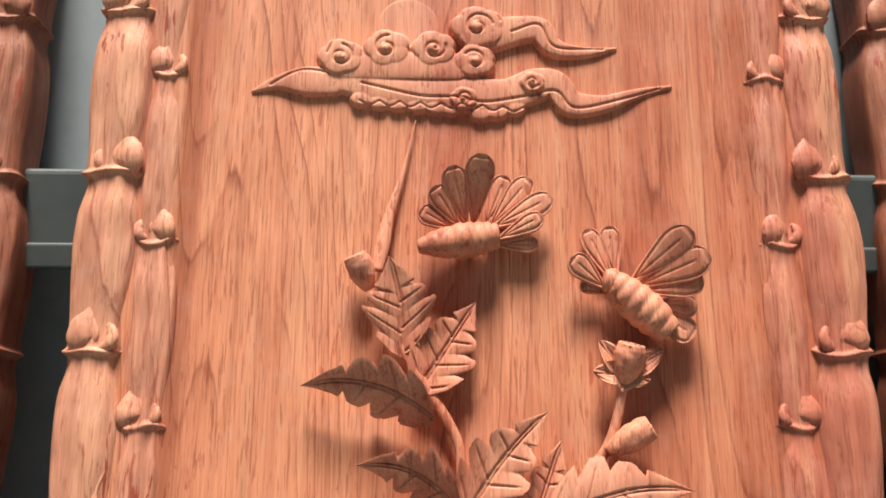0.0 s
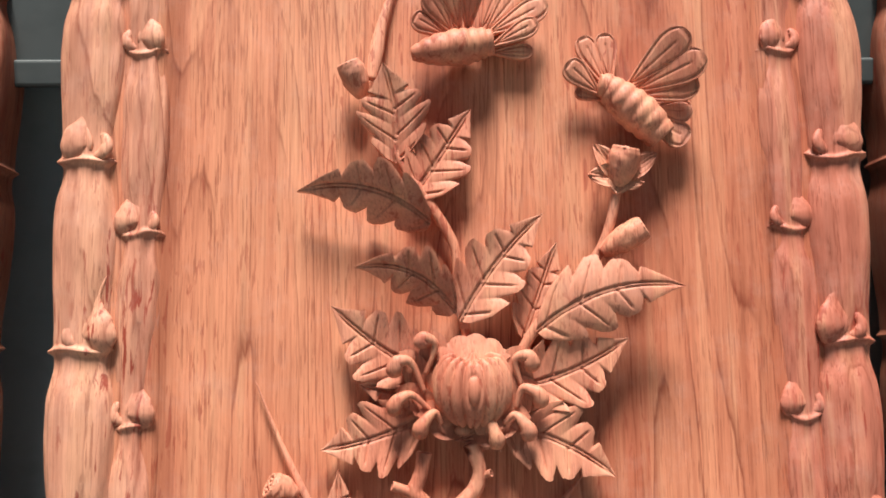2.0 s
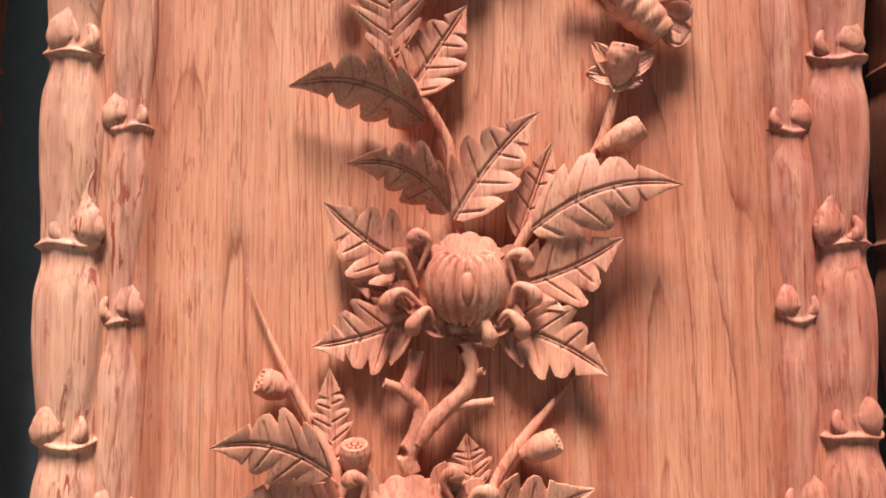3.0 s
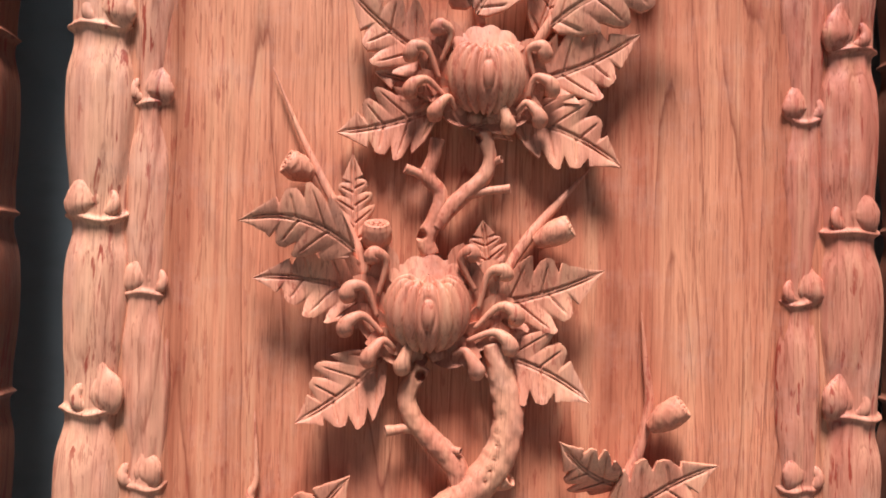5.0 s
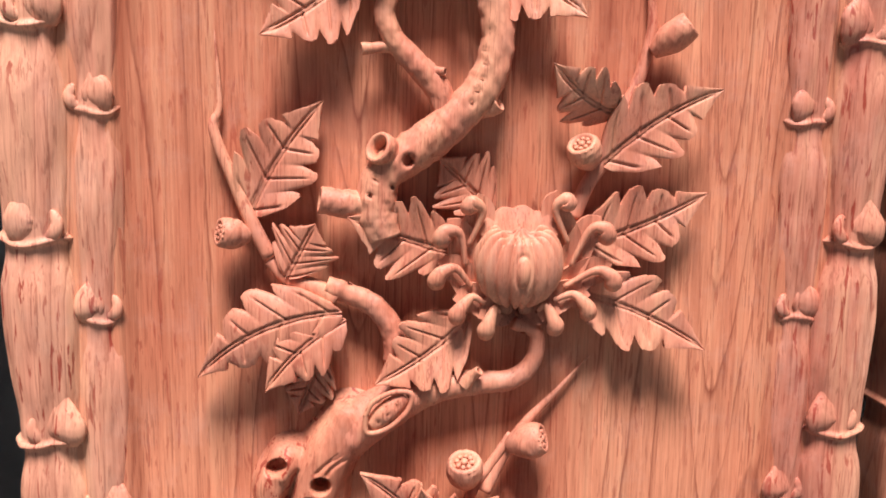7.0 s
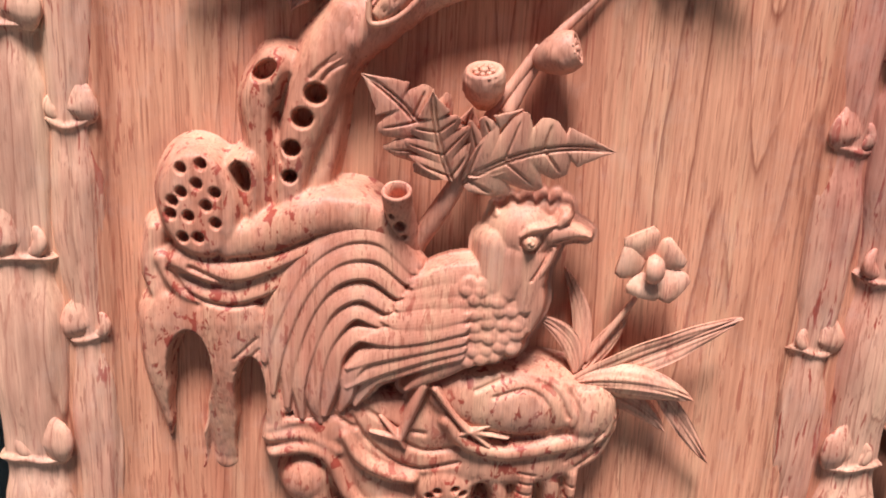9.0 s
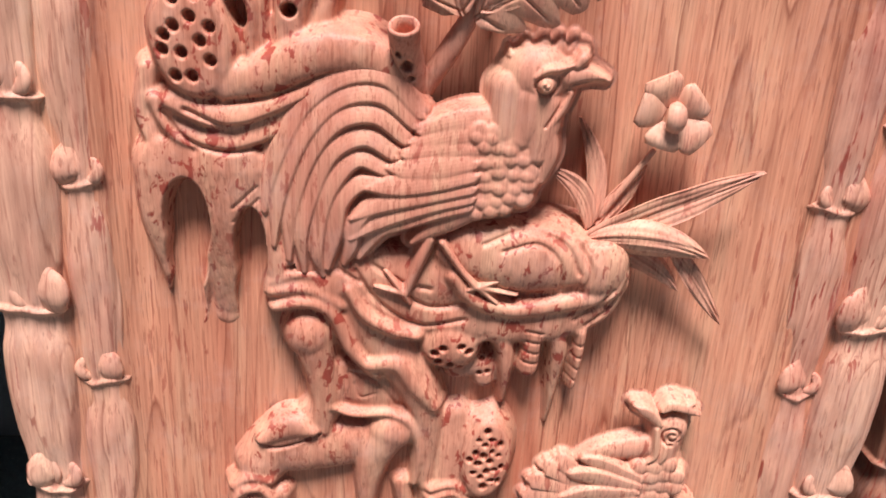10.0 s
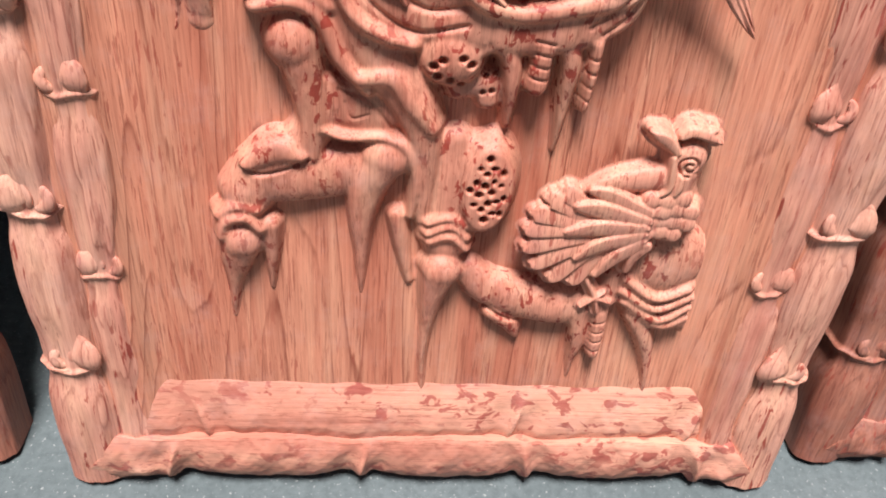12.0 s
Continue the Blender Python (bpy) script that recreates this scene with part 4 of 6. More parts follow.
# right spray over the third flower
stem([(0.1020, 0.7700, 0.0003), (0.1040, 0.7440, 0.0016), (0.1060, 0.7190, 0.0028), (0.1000, 0.6940, 0.0034), (0.0920, 0.6760, 0.0037), (0.0830, 0.6540, 0.0040), (0.0740, 0.6390, 0.0040), (0.0680, 0.6230, 0.0037)], (0.002, 0.010))
bud((0.1050, 0.7070), (0.1210, 0.7200), 0.0088, 0.009, 0.016)
lf((0.0900, 0.6760), (0.0540, 0.7000), 0.0150, 0.009, 0.014, bend=0.1, cup=-0.1, lift=0.004, lobes=3, roll=-0.5)
lf((0.0810, 0.6500), (0.1390, 0.6890), 0.0165, 0.010, 0.018, bend=0.06, cup=0.1, lobes=4)
bud((0.0760, 0.6500), (0.0690, 0.6610), 0.0100, 0.009, 0.017)
# third flower
flower(*(0.0390, 0.6010), 0.0245, 0.030, [(0.0150, 0.6290), (0.0020, 0.6150), (0.0000, 0.5940), (0.0100, 0.5760), (0.0240, 0.5680), (0.0570, 0.5700), (0.0730, 0.5780), (0.0850, 0.5930), (0.0810, 0.6170), (0.0610, 0.6310)], 3.3)
lf((0.0090, 0.6040), (-0.0470, 0.6240), 0.0165, 0.008, 0.017, cup=0.1, bend=0.02, lobes=4)
lf((0.0270, 0.6250), (-0.0010, 0.6530), 0.0150, 0.006, 0.007, cup=0.1, lobes=3)
lf((0.0720, 0.6090), (0.1360, 0.6370), 0.0165, 0.007, 0.013, cup=0.1, bend=-0.04, lobes=3)
lf((0.0700, 0.5850), (0.1370, 0.5560), 0.0160, 0.008, 0.018, cup=0.1, bend=0.05, lobes=4)
lf((0.0160, 0.5720), (-0.0330, 0.5400), 0.0165, 0.008, 0.020, cup=0.1, bend=0.05, lobes=4)
# leaves and branch left of the third flower
lf((-0.0780, 0.5920), (-0.0630, 0.6200), 0.0140, 0.012, 0.014, cup=-0.2, lobes=3)
lf((-0.0500, 0.5750), (-0.1220, 0.5420), 0.0160, 0.012, 0.012, bend=-0.12, cup=-0.2, lift=0.006, lobes=4)
lf((-0.0480, 0.5710), (-0.0880, 0.5360), 0.0130, 0.012, 0.017, bend=-0.08, cup=-0.1, lift=0.003, lobes=3)
lf((-0.0610, 0.5520), (-0.0730, 0.5190), 0.0110, 0.006, 0.006, cup=0.1, lobes=3)
stem([(-0.0860, 0.6010, 0.0031), (-0.0780, 0.5920, 0.0039), (-0.0650, 0.5870, 0.0051), (-0.0530, 0.5810, 0.0057)], 0.010)
branch([(-0.0580, 0.5880, 0.0051), (-0.0470, 0.5840, 0.0054), (-0.0330, 0.5770, 0.0057), (-0.0240, 0.5630, 0.0058), (-0.0240, 0.5490, 0.0052)], 0.010, [(*(-0.0460, 0.5890), 0.0016, 0.004)])
# branch that runs down from the third flower
branch([(0.0380, 0.5690, 0.0038), (0.0500, 0.5630, 0.0038), (0.0490, 0.5480, 0.0045), (0.0380, 0.5380, 0.0054), (0.0170, 0.5360, 0.0065), (-0.0030, 0.5330, 0.0082), (-0.0240, 0.5250, 0.0117), (-0.0440, 0.5110, 0.0134), (-0.0610, 0.4940, 0.0128)], (0.012, 0.006), [(*(0.0430, 0.5620), 0.0026, 0.006), (*(-0.0470, 0.5360), 0.0028, 0.006), (*(-0.0510, 0.5210), 0.0020, 0.006)], rough=0.05)
branch([(0.0130, 0.5360, 0.0035), (0.0170, 0.5420, 0.0026), (0.0200, 0.5450, 0.0026)], (0.014, 0.018), hollow=0.004)
# spray over the rooster
stem([(0.0810, 0.5480, 0.0003), (0.0630, 0.5290, 0.0015), (0.0460, 0.5120, 0.0027), (0.0330, 0.4930, 0.0033), (0.0250, 0.4770, 0.0036)], (0.002, 0.012))
bud((0.0370, 0.5020), (0.0540, 0.5080), 0.0105, 0.010, 0.017)
bud((0.0150, 0.4810), (0.0130, 0.4970), 0.0110, 0.012, 0.020)
lf((-0.0018, 0.4479), (-0.0406, 0.4940), 0.0150, 0.016, 0.022, bend=-0.10, cup=-0.10, lift=0.004, lobes=4, roll=-0.12)
lf((0.0053, 0.4462), (0.0726, 0.4644), 0.0150, 0.017, 0.026, bend=0.12, cup=-0.15, lift=0.005, lobes=4, roll=0.15)
lf((0.0007, 0.4477), (-0.0098, 0.4879), 0.0115, 0.020, 0.028, cup=0.12, lobes=4, bend=0.05)
lf((0.0062, 0.4499), (0.0299, 0.4818), 0.0110, 0.019, 0.027, cup=0.10, lobes=3)
lf((0.0038, 0.4501), (0.0082, 0.4813), 0.0085, 0.016, 0.022, cup=0.10, lobes=3)
stem([(0.0059, 0.4535, 0.0030), (0.0027, 0.4441, 0.0042), (-0.0051, 0.4299, 0.0050), (-0.0118, 0.4184, 0.0046), (-0.0156, 0.4080, 0.0040)], (0.018, 0.009))
stem([(0.0390, 0.5080, 0.0025), (0.0280, 0.4920, 0.0027), (0.0190, 0.4790, 0.0030), (0.0120, 0.4590, 0.0031)], (0.010, 0.013))
branch([(-0.0170, 0.4090, 0.0064), (-0.0200, 0.4230, 0.0065), (-0.0230, 0.4350, 0.0068), (-0.0240, 0.4430, 0.0070)], (0.008, 0.026), [(*(-0.0220, 0.4260), 0.0026, 0.006), (*(-0.0260, 0.4310), 0.0012, 0.004), (*(-0.0200, 0.4200), 0.0012, 0.005)], hollow=0.010, rough=0.03)


# ---- carving: hollow old trunk and dripping rocks, cut from one piece of wood ----
rock = Relief(-0.150, 0.150, 0.035, 0.560, 0.00065)
rock.deep, rock.under = 0.9, -0.001
# trunk and its hollow knots
rock.stroke([(-0.0460, 0.5160, 0.0106, .020), (-0.0580, 0.4960, 0.0122, .021), (-0.0650, 0.4740, 0.0104, .020), (-0.0710, 0.4530, 0.0076, .018), (-0.0740, 0.4320, 0.0062, .016)])
rock.stroke([(-0.0520, 0.4820, 0.0040, .012), (-0.0560, 0.4590, 0.0045, .012), (-0.0620, 0.4300, 0.0052, .013)])
rock.stroke([(-0.0780, 0.4950, 0.0092, .017), (-0.0870, 0.4800, 0.0074, .016), (-0.0870, 0.4600, 0.0060, .014), (-0.0890, 0.4280, 0.0067, .014)])
for q in (0, 1, 2, 3):
    c = [(-0.0610, 0.4840, 0.0047), (-0.0670, 0.4730, 0.0045), (-0.0720, 0.4590, 0.0038), (-0.0730, 0.4460, 0.0030)][q]
    rock.pit(c[0], c[1], c[2], c[2] * 0.95, 0.014)
rock.pit(*(-0.0840, 0.4930), 0.0062, 0.0036, 0.010, 35)
rock.stroke([(-0.0800, 0.4870, 0.0020, .019), (-0.0770, 0.4930, 0.0020, .020), (-0.0780, 0.4980, 0.0015, .020)])
rock.groove([(-0.0810, 0.4760), (-0.0820, 0.4630), (-0.0810, 0.4450)], 0.0012, 0.002)
rock.groove([(-0.0730, 0.4910), (-0.0780, 0.4710), (-0.0770, 0.4530)], 0.0010, 0.002)
rock.groove([(-0.0510, 0.5010), (-0.0580, 0.4960), (-0.0630, 0.4910)], 0.0009, 0.0016)
rock.groove([(-0.0490, 0.4980), (-0.0550, 0.4940), (-0.0580, 0.4900)], 0.0009, 0.0016)
# rock that carries the trunk
rock.blob(*(-0.1000, 0.4000), 0.032, 0.022, 0.011, 0.2)
rock.stroke([(-0.1350, 0.4180, 0.0041, .013), (-0.1370, 0.3960, 0.0042, .014), (-0.1260, 0.3790, 0.0048, .015), (-0.1070, 0.3740, 0.0059, .016), (-0.0880, 0.3780, 0.0064, .016), (-0.0740, 0.3870, 0.0048, .016)], dome=0.4, tilt=-0.25)
rock.stroke([(-0.1310, 0.4050, 0.0042, .016), (-0.1230, 0.3920, 0.0047, .0165), (-0.1030, 0.3880, 0.0050, .017), (-0.0860, 0.3930, 0.0050, .018), (-0.0700, 0.4020, 0.0040, .018)], dome=0.4, tilt=-0.3)
rock.stroke([(-0.1250, 0.4060, 0.0042, .018), (-0.1080, 0.4000, 0.0050, .019), (-0.0900, 0.4020, 0.0055, .020), (-0.0690, 0.4110, 0.0050, .020), (-0.0480, 0.4210, 0.0039, .020)], dome=0.4, tilt=-0.3)
rock.stroke([(-0.1000, 0.4130, 0.0073, .020), (-0.0820, 0.4190, 0.0088, .022), (-0.0610, 0.4280, 0.0098, .023), (-0.0430, 0.4300, 0.0093, .023), (-0.0300, 0.4230, 0.0079, .022), (-0.0210, 0.4120, 0.0063, .020)], dome=0.5)
for pts in ([(-0.1290, 0.4000), (-0.1190, 0.3880), (-0.1010, 0.3830), (-0.0820, 0.3880)], [(-0.1190, 0.4020), (-0.1000, 0.3950), (-0.0820, 0.4000), (-0.0580, 0.4120)], [(-0.1000, 0.4060), (-0.0820, 0.4090), (-0.0580, 0.4190), (-0.0370, 0.4210)]):
    rock.groove(pts, 0.0012, 0.0022)
rock.blob(*(-0.1140, 0.4320), 0.0172, 0.0235, 0.0215, 0.10, 8)
for p in ((-0.1210, 0.4490), (-0.1120, 0.4510), (-0.1210, 0.4380), (-0.1140, 0.4420), (-0.1060, 0.4380), (-0.1260, 0.4280), (-0.1180, 0.4270), (-0.1100, 0.4320), (-0.1060, 0.4240), (-0.1210, 0.4170), (-0.1140, 0.4170), (-0.1250, 0.4340)):
    rock.pit(p[0], p[1], 0.0021, 0.0026, 0.007, 30)
rock.stroke([(-0.0990, 0.4510, 0.0018, .018), (-0.0920, 0.4530, 0.0023, .019), (-0.0890, 0.4450, 0.0020, .018), (-0.0900, 0.4280, 0.0026, .016)])
rock.pit(*(-0.0950, 0.4450), 0.0036, 0.0075, 0.010, 15)
# the wall of rock below it, with two deep arches
rock.stroke([(-0.1280, 0.3730, 0.0149, .017), (-0.1280, 0.3490, 0.0142, .015), (-0.1260, 0.3240, 0.0111, .009), (-0.1240, 0.2950, 0.0074, .001)], dome=0.15, slope=2.5)
rock.stroke([(-0.1010, 0.3740, 0.0161, .018), (-0.1010, 0.3500, 0.0126, .015), (-0.1030, 0.3250, 0.0095, .009), (-0.1070, 0.2960, 0.0063, .001)], dome=0.15, slope=2.5)
rock.pit(*(-0.1220, 0.3470), 0.0098, 0.0215, 0.020, 0)
rock.pit(*(-0.1240, 0.3280), 0.0085, 0.0190, 0.020, 0)
rock.pit(*(-0.1260, 0.3050), 0.0075, 0.0200, 0.020, 0)
rock.pit(*(-0.0930, 0.3320), 0.0075, 0.0230, 0.020, 0)
rock.pit(*(-0.0950, 0.3060), 0.0065, 0.0200, 0.020, 0)
rock.stroke([(-0.0870, 0.3690, 0.0070, .016), (-0.0830, 0.3450, 0.0066, .016), (-0.0790, 0.3200, 0.0079, .016)])
for k in range(3):
    q = [((-0.1000, 0.3560), (-0.0890, 0.3670)), ((-0.1000, 0.3490), (-0.0880, 0.3610)), ((-0.0990, 0.3410), (-0.0880, 0.3520))][k]
    rock.groove([q[0], q[1]], 0.0006, 0.0010)
# the boulder under the rooster
rock.stroke([(-0.0830, 0.3160, 0.0062, .015), (-0.0580, 0.3170, 0.0125, .017), (-0.0330, 0.3240, 0.0153, .018), (-0.0070, 0.3220, 0.0171, .019), (0.0150, 0.3260, 0.0171, .020)], dome=0.5)
rock.blob(*(0.0370, 0.3370), 0.0430, 0.0185, 0.027, 0.55, -4)
rock.blob(*(0.0750, 0.3330), 0.0125, 0.0150, 0.027, 0.5, -20)
rock.stroke([(0.0040, 0.3270, 0.0034, .024), (0.0150, 0.3150, 0.0035, .024), (0.0340, 0.3100, 0.0038, .024), (0.0570, 0.3140, 0.0041, .024), (0.0790, 0.3200, 0.0041, .024), (0.0860, 0.3300, 0.0026, .023)], dome=0.6)
rock.stroke([(0.0290, 0.3000, 0.0099, .020), (0.0520, 0.3020, 0.0105, .020), (0.0740, 0.3110, 0.0099, .020), (0.0850, 0.3230, 0.0052, .019)], dome=0.4)
for pts in ([(0.0170, 0.3450), (0.0360, 0.3520), (0.0550, 0.3460), (0.0640, 0.3310)], [(0.0260, 0.3420), (0.0420, 0.3460), (0.0530, 0.3380), (0.0560, 0.3240)], [(0.0620, 0.3470), (0.0690, 0.3340), (0.0670, 0.3210)], [(-0.0020, 0.3410), (0.0070, 0.3290), (0.0190, 0.3200), (0.0390, 0.3190), (0.0640, 0.3240)]):
    rock.groove(pts, 0.0011, 0.0014)
for pts in ([(-0.0430, 0.3270), (-0.0320, 0.3110), (-0.0120, 0.2990), (0.0110, 0.3030)], [(-0.0750, 0.3260), (-0.0580, 0.3300), (-0.0410, 0.3210)], [(-0.0240, 0.3180), (-0.0070, 0.3090), (0.0110, 0.3110)], [(-0.0360, 0.3310), (-0.0210, 0.3220), (-0.0070, 0.3190)]):
    rock.groove(pts, 0.0012, 0.0018)
# ledges and knobs below it
rock.deep = 0.80
rock.stroke([(-0.0830, 0.3190, 0.0024, .018), (-0.0670, 0.3240, 0.0026, .019), (-0.0520, 0.3170, 0.0032, .019)], dome=0.7)
rock.stroke([(-0.0830, 0.3140, 0.0024, .019), (-0.0660, 0.3160, 0.0027, .020), (-0.0500, 0.3080, 0.0035, .020)], dome=0.7)
rock.stroke([(-0.0820, 0.3060, 0.0024, .020), (-0.0650, 0.3090, 0.0029, .021), (-0.0530, 0.3020, 0.0032, .021), (-0.0450, 0.2840, 0.0033, .020), (-0.0320, 0.2690, 0.0028, .018)], dome=0.7)
rock.blob(*(-0.0660, 0.2900), 0.0125, 0.0140, 0.021, 0.8)
rock.stroke([(-0.0640, 0.2860, 0.0099, .019), (-0.0610, 0.2680, 0.0073, .016), (-0.0590, 0.2520, 0.0062, .014), (-0.0600, 0.2320, 0.0052, .012)])
rock.stroke([(-0.0490, 0.3250, 0.0121, .018), (-0.0400, 0.3060, 0.0124, .018), (-0.0270, 0.2850, 0.0121, .018), (-0.0140, 0.2670, 0.0107, .018), (-0.0060, 0.2480, 0.0080, .017), (-0.0030, 0.2240, 0.0053, .013), (-0.0040, 0.1950, 0.0030, .009)], dome=0.5)
rock.stroke([(-0.0460, 0.3170, 0.0027, .023), (-0.0380, 0.3040, 0.0027, .024), (-0.0240, 0.2960, 0.0027, .024), (-0.0120, 0.2930, 0.0025, .023)], dome=0.8)
rock.stroke([(-0.0350, 0.2750, 0.0033, .021), (-0.0210, 0.2760, 0.0045, .022), (-0.0120, 0.2640, 0.0045, .022), (-0.0020, 0.2510, 0.0034, .020)], dome=0.7)
rock.stroke([(-0.0330, 0.3120, 0.0107, .019), (-0.0140, 0.3070, 0.0124, .020), (0.0080, 0.3020, 0.0137, .021), (0.0300, 0.3030, 0.0126, .021), (0.0510, 0.3090, 0.0109, .021), (0.0700, 0.3110, 0.0099, .020)], dome=0.5)
rock.blob(*(0.0050, 0.2870), 0.0150, 0.0140, 0.023, 0.6)
for p in ((-0.0030, 0.2840), (0.0050, 0.2770), (0.0140, 0.2850), (0.0010, 0.2870), (0.0100, 0.2880), (0.0100, 0.2740), (-0.0010, 0.2790)):
    rock.pit(p[0], p[1], 0.0019, 0.0017, 0.005)
rock.stroke([(0.0100, 0.2710, 0.0073, .011), (0.0220, 0.2730, 0.0073, .012), (0.0240, 0.2650, 0.0057, .011)])
for p in ((0.0220, 0.2770), (0.0250, 0.2700), (0.0210, 0.2690)):
    rock.pit(p[0], p[1], 0.0013, 0.0013, 0.004)
rock.stroke([(0.0180, 0.2900, 0.0022, .019), (0.0250, 0.2940, 0.0033, .020), (0.0320, 0.2880, 0.0042, .020), (0.0340, 0.2720, 0.0028, .018), (0.0340, 0.2510, 0.0006, .012)], slope=4)
rock.stroke([(0.0460, 0.3040, 0.0047, .022), (0.0460, 0.2920, 0.0047, .022), (0.0450, 0.2750, 0.0054, .020)], dome=0.7, slope=5)
rock.stroke([(0.0560, 0.3040, 0.0047, .021), (0.0600, 0.2860, 0.0045, .019), (0.0600, 0.2670, 0.0029, .014), (0.0590, 0.2370, 0.0006, .006)], dome=0.7, slope=4)
rock.stroke([(0.0700, 0.2970, 0.0025, .023), (0.0700, 0.2800, 0.0020, .021), (0.0690, 0.2630, 0.0011, .018)], slope=5)
for k in range(4):
    q = [(0.0460, 0.2970), (0.0460, 0.2910), (0.0450, 0.2850), (0.0450, 0.2790)][k]
    rock.groove([(q[0] - 0.004, q[1] + 0.001), (q[0] + 0.004, q[1] - 0.0005)], 0.0006, 0.0014)
    q = [(0.0700, 0.2900), (0.0700, 0.2830), (0.0700, 0.2760), (0.0690, 0.2690)][k]
    rock.groove([(q[0] - 0.003, q[1]), (q[0] + 0.003, q[1])], 0.0006, 0.0014)
rock.blob(*(0.0760, 0.3270), 0.0115, 0.0150, 0.024, 0.6, -15)
for pts in ([(0.0650, 0.3050), (0.0750, 0.3140), (0.0820, 0.3230)], [(0.0710, 0.3020), (0.0800, 0.3100), (0.0850, 0.3190)]):
    rock.groove(pts, 0.0009, 0.0016)
# lower left arm with its drops
rock.deep = 0.62
rock.stroke([(-0.0540, 0.2550, 0.0090, .013), (-0.0650, 0.2360, 0.0108, .015), (-0.0820, 0.2230, 0.0143, .017), (-0.0920, 0.2090, 0.0140, .018)], dome=0.6)
rock.stroke([(-0.0760, 0.2170, 0.0139, .016), (-0.0540, 0.2200, 0.0145, .014), (-0.0370, 0.2240, 0.0122, .014)], dome=0.5)
rock.stroke([(-0.0910, 0.2270, 0.0025, .021), (-0.0760, 0.2350, 0.0070, .020), (-0.0640, 0.2320, 0.0022, .020)], dome=0.5)
rock.groove([(-0.0930, 0.2250), (-0.0840, 0.2220), (-0.0710, 0.2250), (-0.0610, 0.2300)], 0.0010, 0.002)
rock.blob(*(-0.0970, 0.1810), 0.0115, 0.0120, 0.022, 0.8)
rock.stroke([(-0.1060, 0.1850, 0.0023, .021), (-0.1030, 0.1940, 0.0026, .022), (-0.0930, 0.1970, 0.0026, .022), (-0.0860, 0.1900, 0.0023, .021)], dome=0.8)
rock.stroke([(-0.1070, 0.1970, 0.0023, .019), (-0.0980, 0.2030, 0.0025, .020), (-0.0870, 0.2010, 0.0025, .020)], dome=0.8)
rock.stroke([(-0.0980, 0.1780, 0.0099, .020), (-0.1010, 0.1640, 0.0071, .014), (-0.1030, 0.1490, 0.0030, .008), (-0.1050, 0.1250, 0.0006, .002)])
rock.stroke([(-0.0820, 0.1900, 0.0052, .015), (-0.0820, 0.1720, 0.0035, .011), (-0.0830, 0.1460, 0.0006, .004)])
rock.blob(*(-0.0230, 0.2320), 0.0130, 0.0120, 0.022, 0.8)
rock.stroke([(-0.0240, 0.2300, 0.0099, .021), (-0.0320, 0.2150, 0.0090, .018), (-0.0350, 0.1960, 0.0063, .014), (-0.0350, 0.1750, 0.0036, .009), (-0.0350, 0.1430, 0.0006, .003)])
rock.stroke([(-0.0510, 0.2670, 0.0063, .013), (-0.0430, 0.2590, 0.0116, .013), (-0.0270, 0.2550, 0.0107, .014)], dome=0.3)
rock.stroke([(-0.0550, 0.2470, 0.0016, .017), (-0.0430, 0.2430, 0.0019, .018), (-0.0240, 0.2440, 0.0022, .019), (-0.0130, 0.2380, 0.0025, .020), (-0.0080, 0.2210, 0.0022, .018), (-0.0100, 0.1980, 0.0014, .014)], dome=0.8)
rock.groove([(-0.0460, 0.2670), (-0.0320, 0.2620), (-0.0190, 0.2450)], 0.0009, 0.0014)
rock.groove([(-0.0430, 0.2610), (-0.0400, 0.2530), (-0.0320, 0.2550)], 0.0006, 0.0010)
rock.stroke([(-0.0070, 0.2520, 0.0081, .019), (-0.0020, 0.2340, 0.0050, .016), (-0.0030, 0.2150, 0.0040, .013), (-0.0030, 0.1840, 0.0024, .010)])
rock.stroke([(-0.0170, 0.1970, 0.0040, .011), (-0.0140, 0.1800, 0.0036, .009), (-0.0090, 0.1540, 0.0018, .005)], slope=2)
# the column with its pierced disc
rock.stroke([(0.0110, 0.2410, 0.0082, .014), (0.0120, 0.2220, 0.0113, .016), (0.0110, 0.2030, 0.0121, .016), (0.0090, 0.1820, 0.0119, .017)], dome=0.6)
rock.stroke([(0.0230, 0.2400, 0.0050, .018), (0.0180, 0.2290, 0.0039, .019), (0.0180, 0.2130, 0.0034, .019), (0.0220, 0.1960, 0.0035, .019)], dome=0.7)
rock.blob(*(0.0280, 0.2180), 0.0125, 0.0235, 0.0235, 0.12, -4)
random.seed(5)
for k in range(20):
    a, q = k * 2.4, math.sqrt((k + 0.5) / 20)
    c = (0.0280, 0.2180)
    rock.pit(c[0] + 0.0098 * q * math.cos(a), c[1] + 0.0185 * q * math.sin(a), random.uniform(0.0008, 0.0019), random.uniform(0.0009, 0.0021), 0.006)
for k in range(3):
    q = [[(0.0000, 0.1850, 0.0018, .020), (0.0110, 0.1890, 0.0021, .021), (0.0200, 0.1810, 0.0018, .020)], [(-0.0010, 0.1900, 0.0018, .020), (0.0110, 0.1950, 0.0020, .0205), (0.0200, 0.1880, 0.0018, .020)], [(-0.0010, 0.1960, 0.0017, .019), (0.0100, 0.2000, 0.0020, .020), (0.0190, 0.1950, 0.0018, .019)]][k]
    rock.stroke(q, dome=0.8)
rock.blob(*(0.0080, 0.1660), 0.0105, 0.0105, 0.025, 0.8)
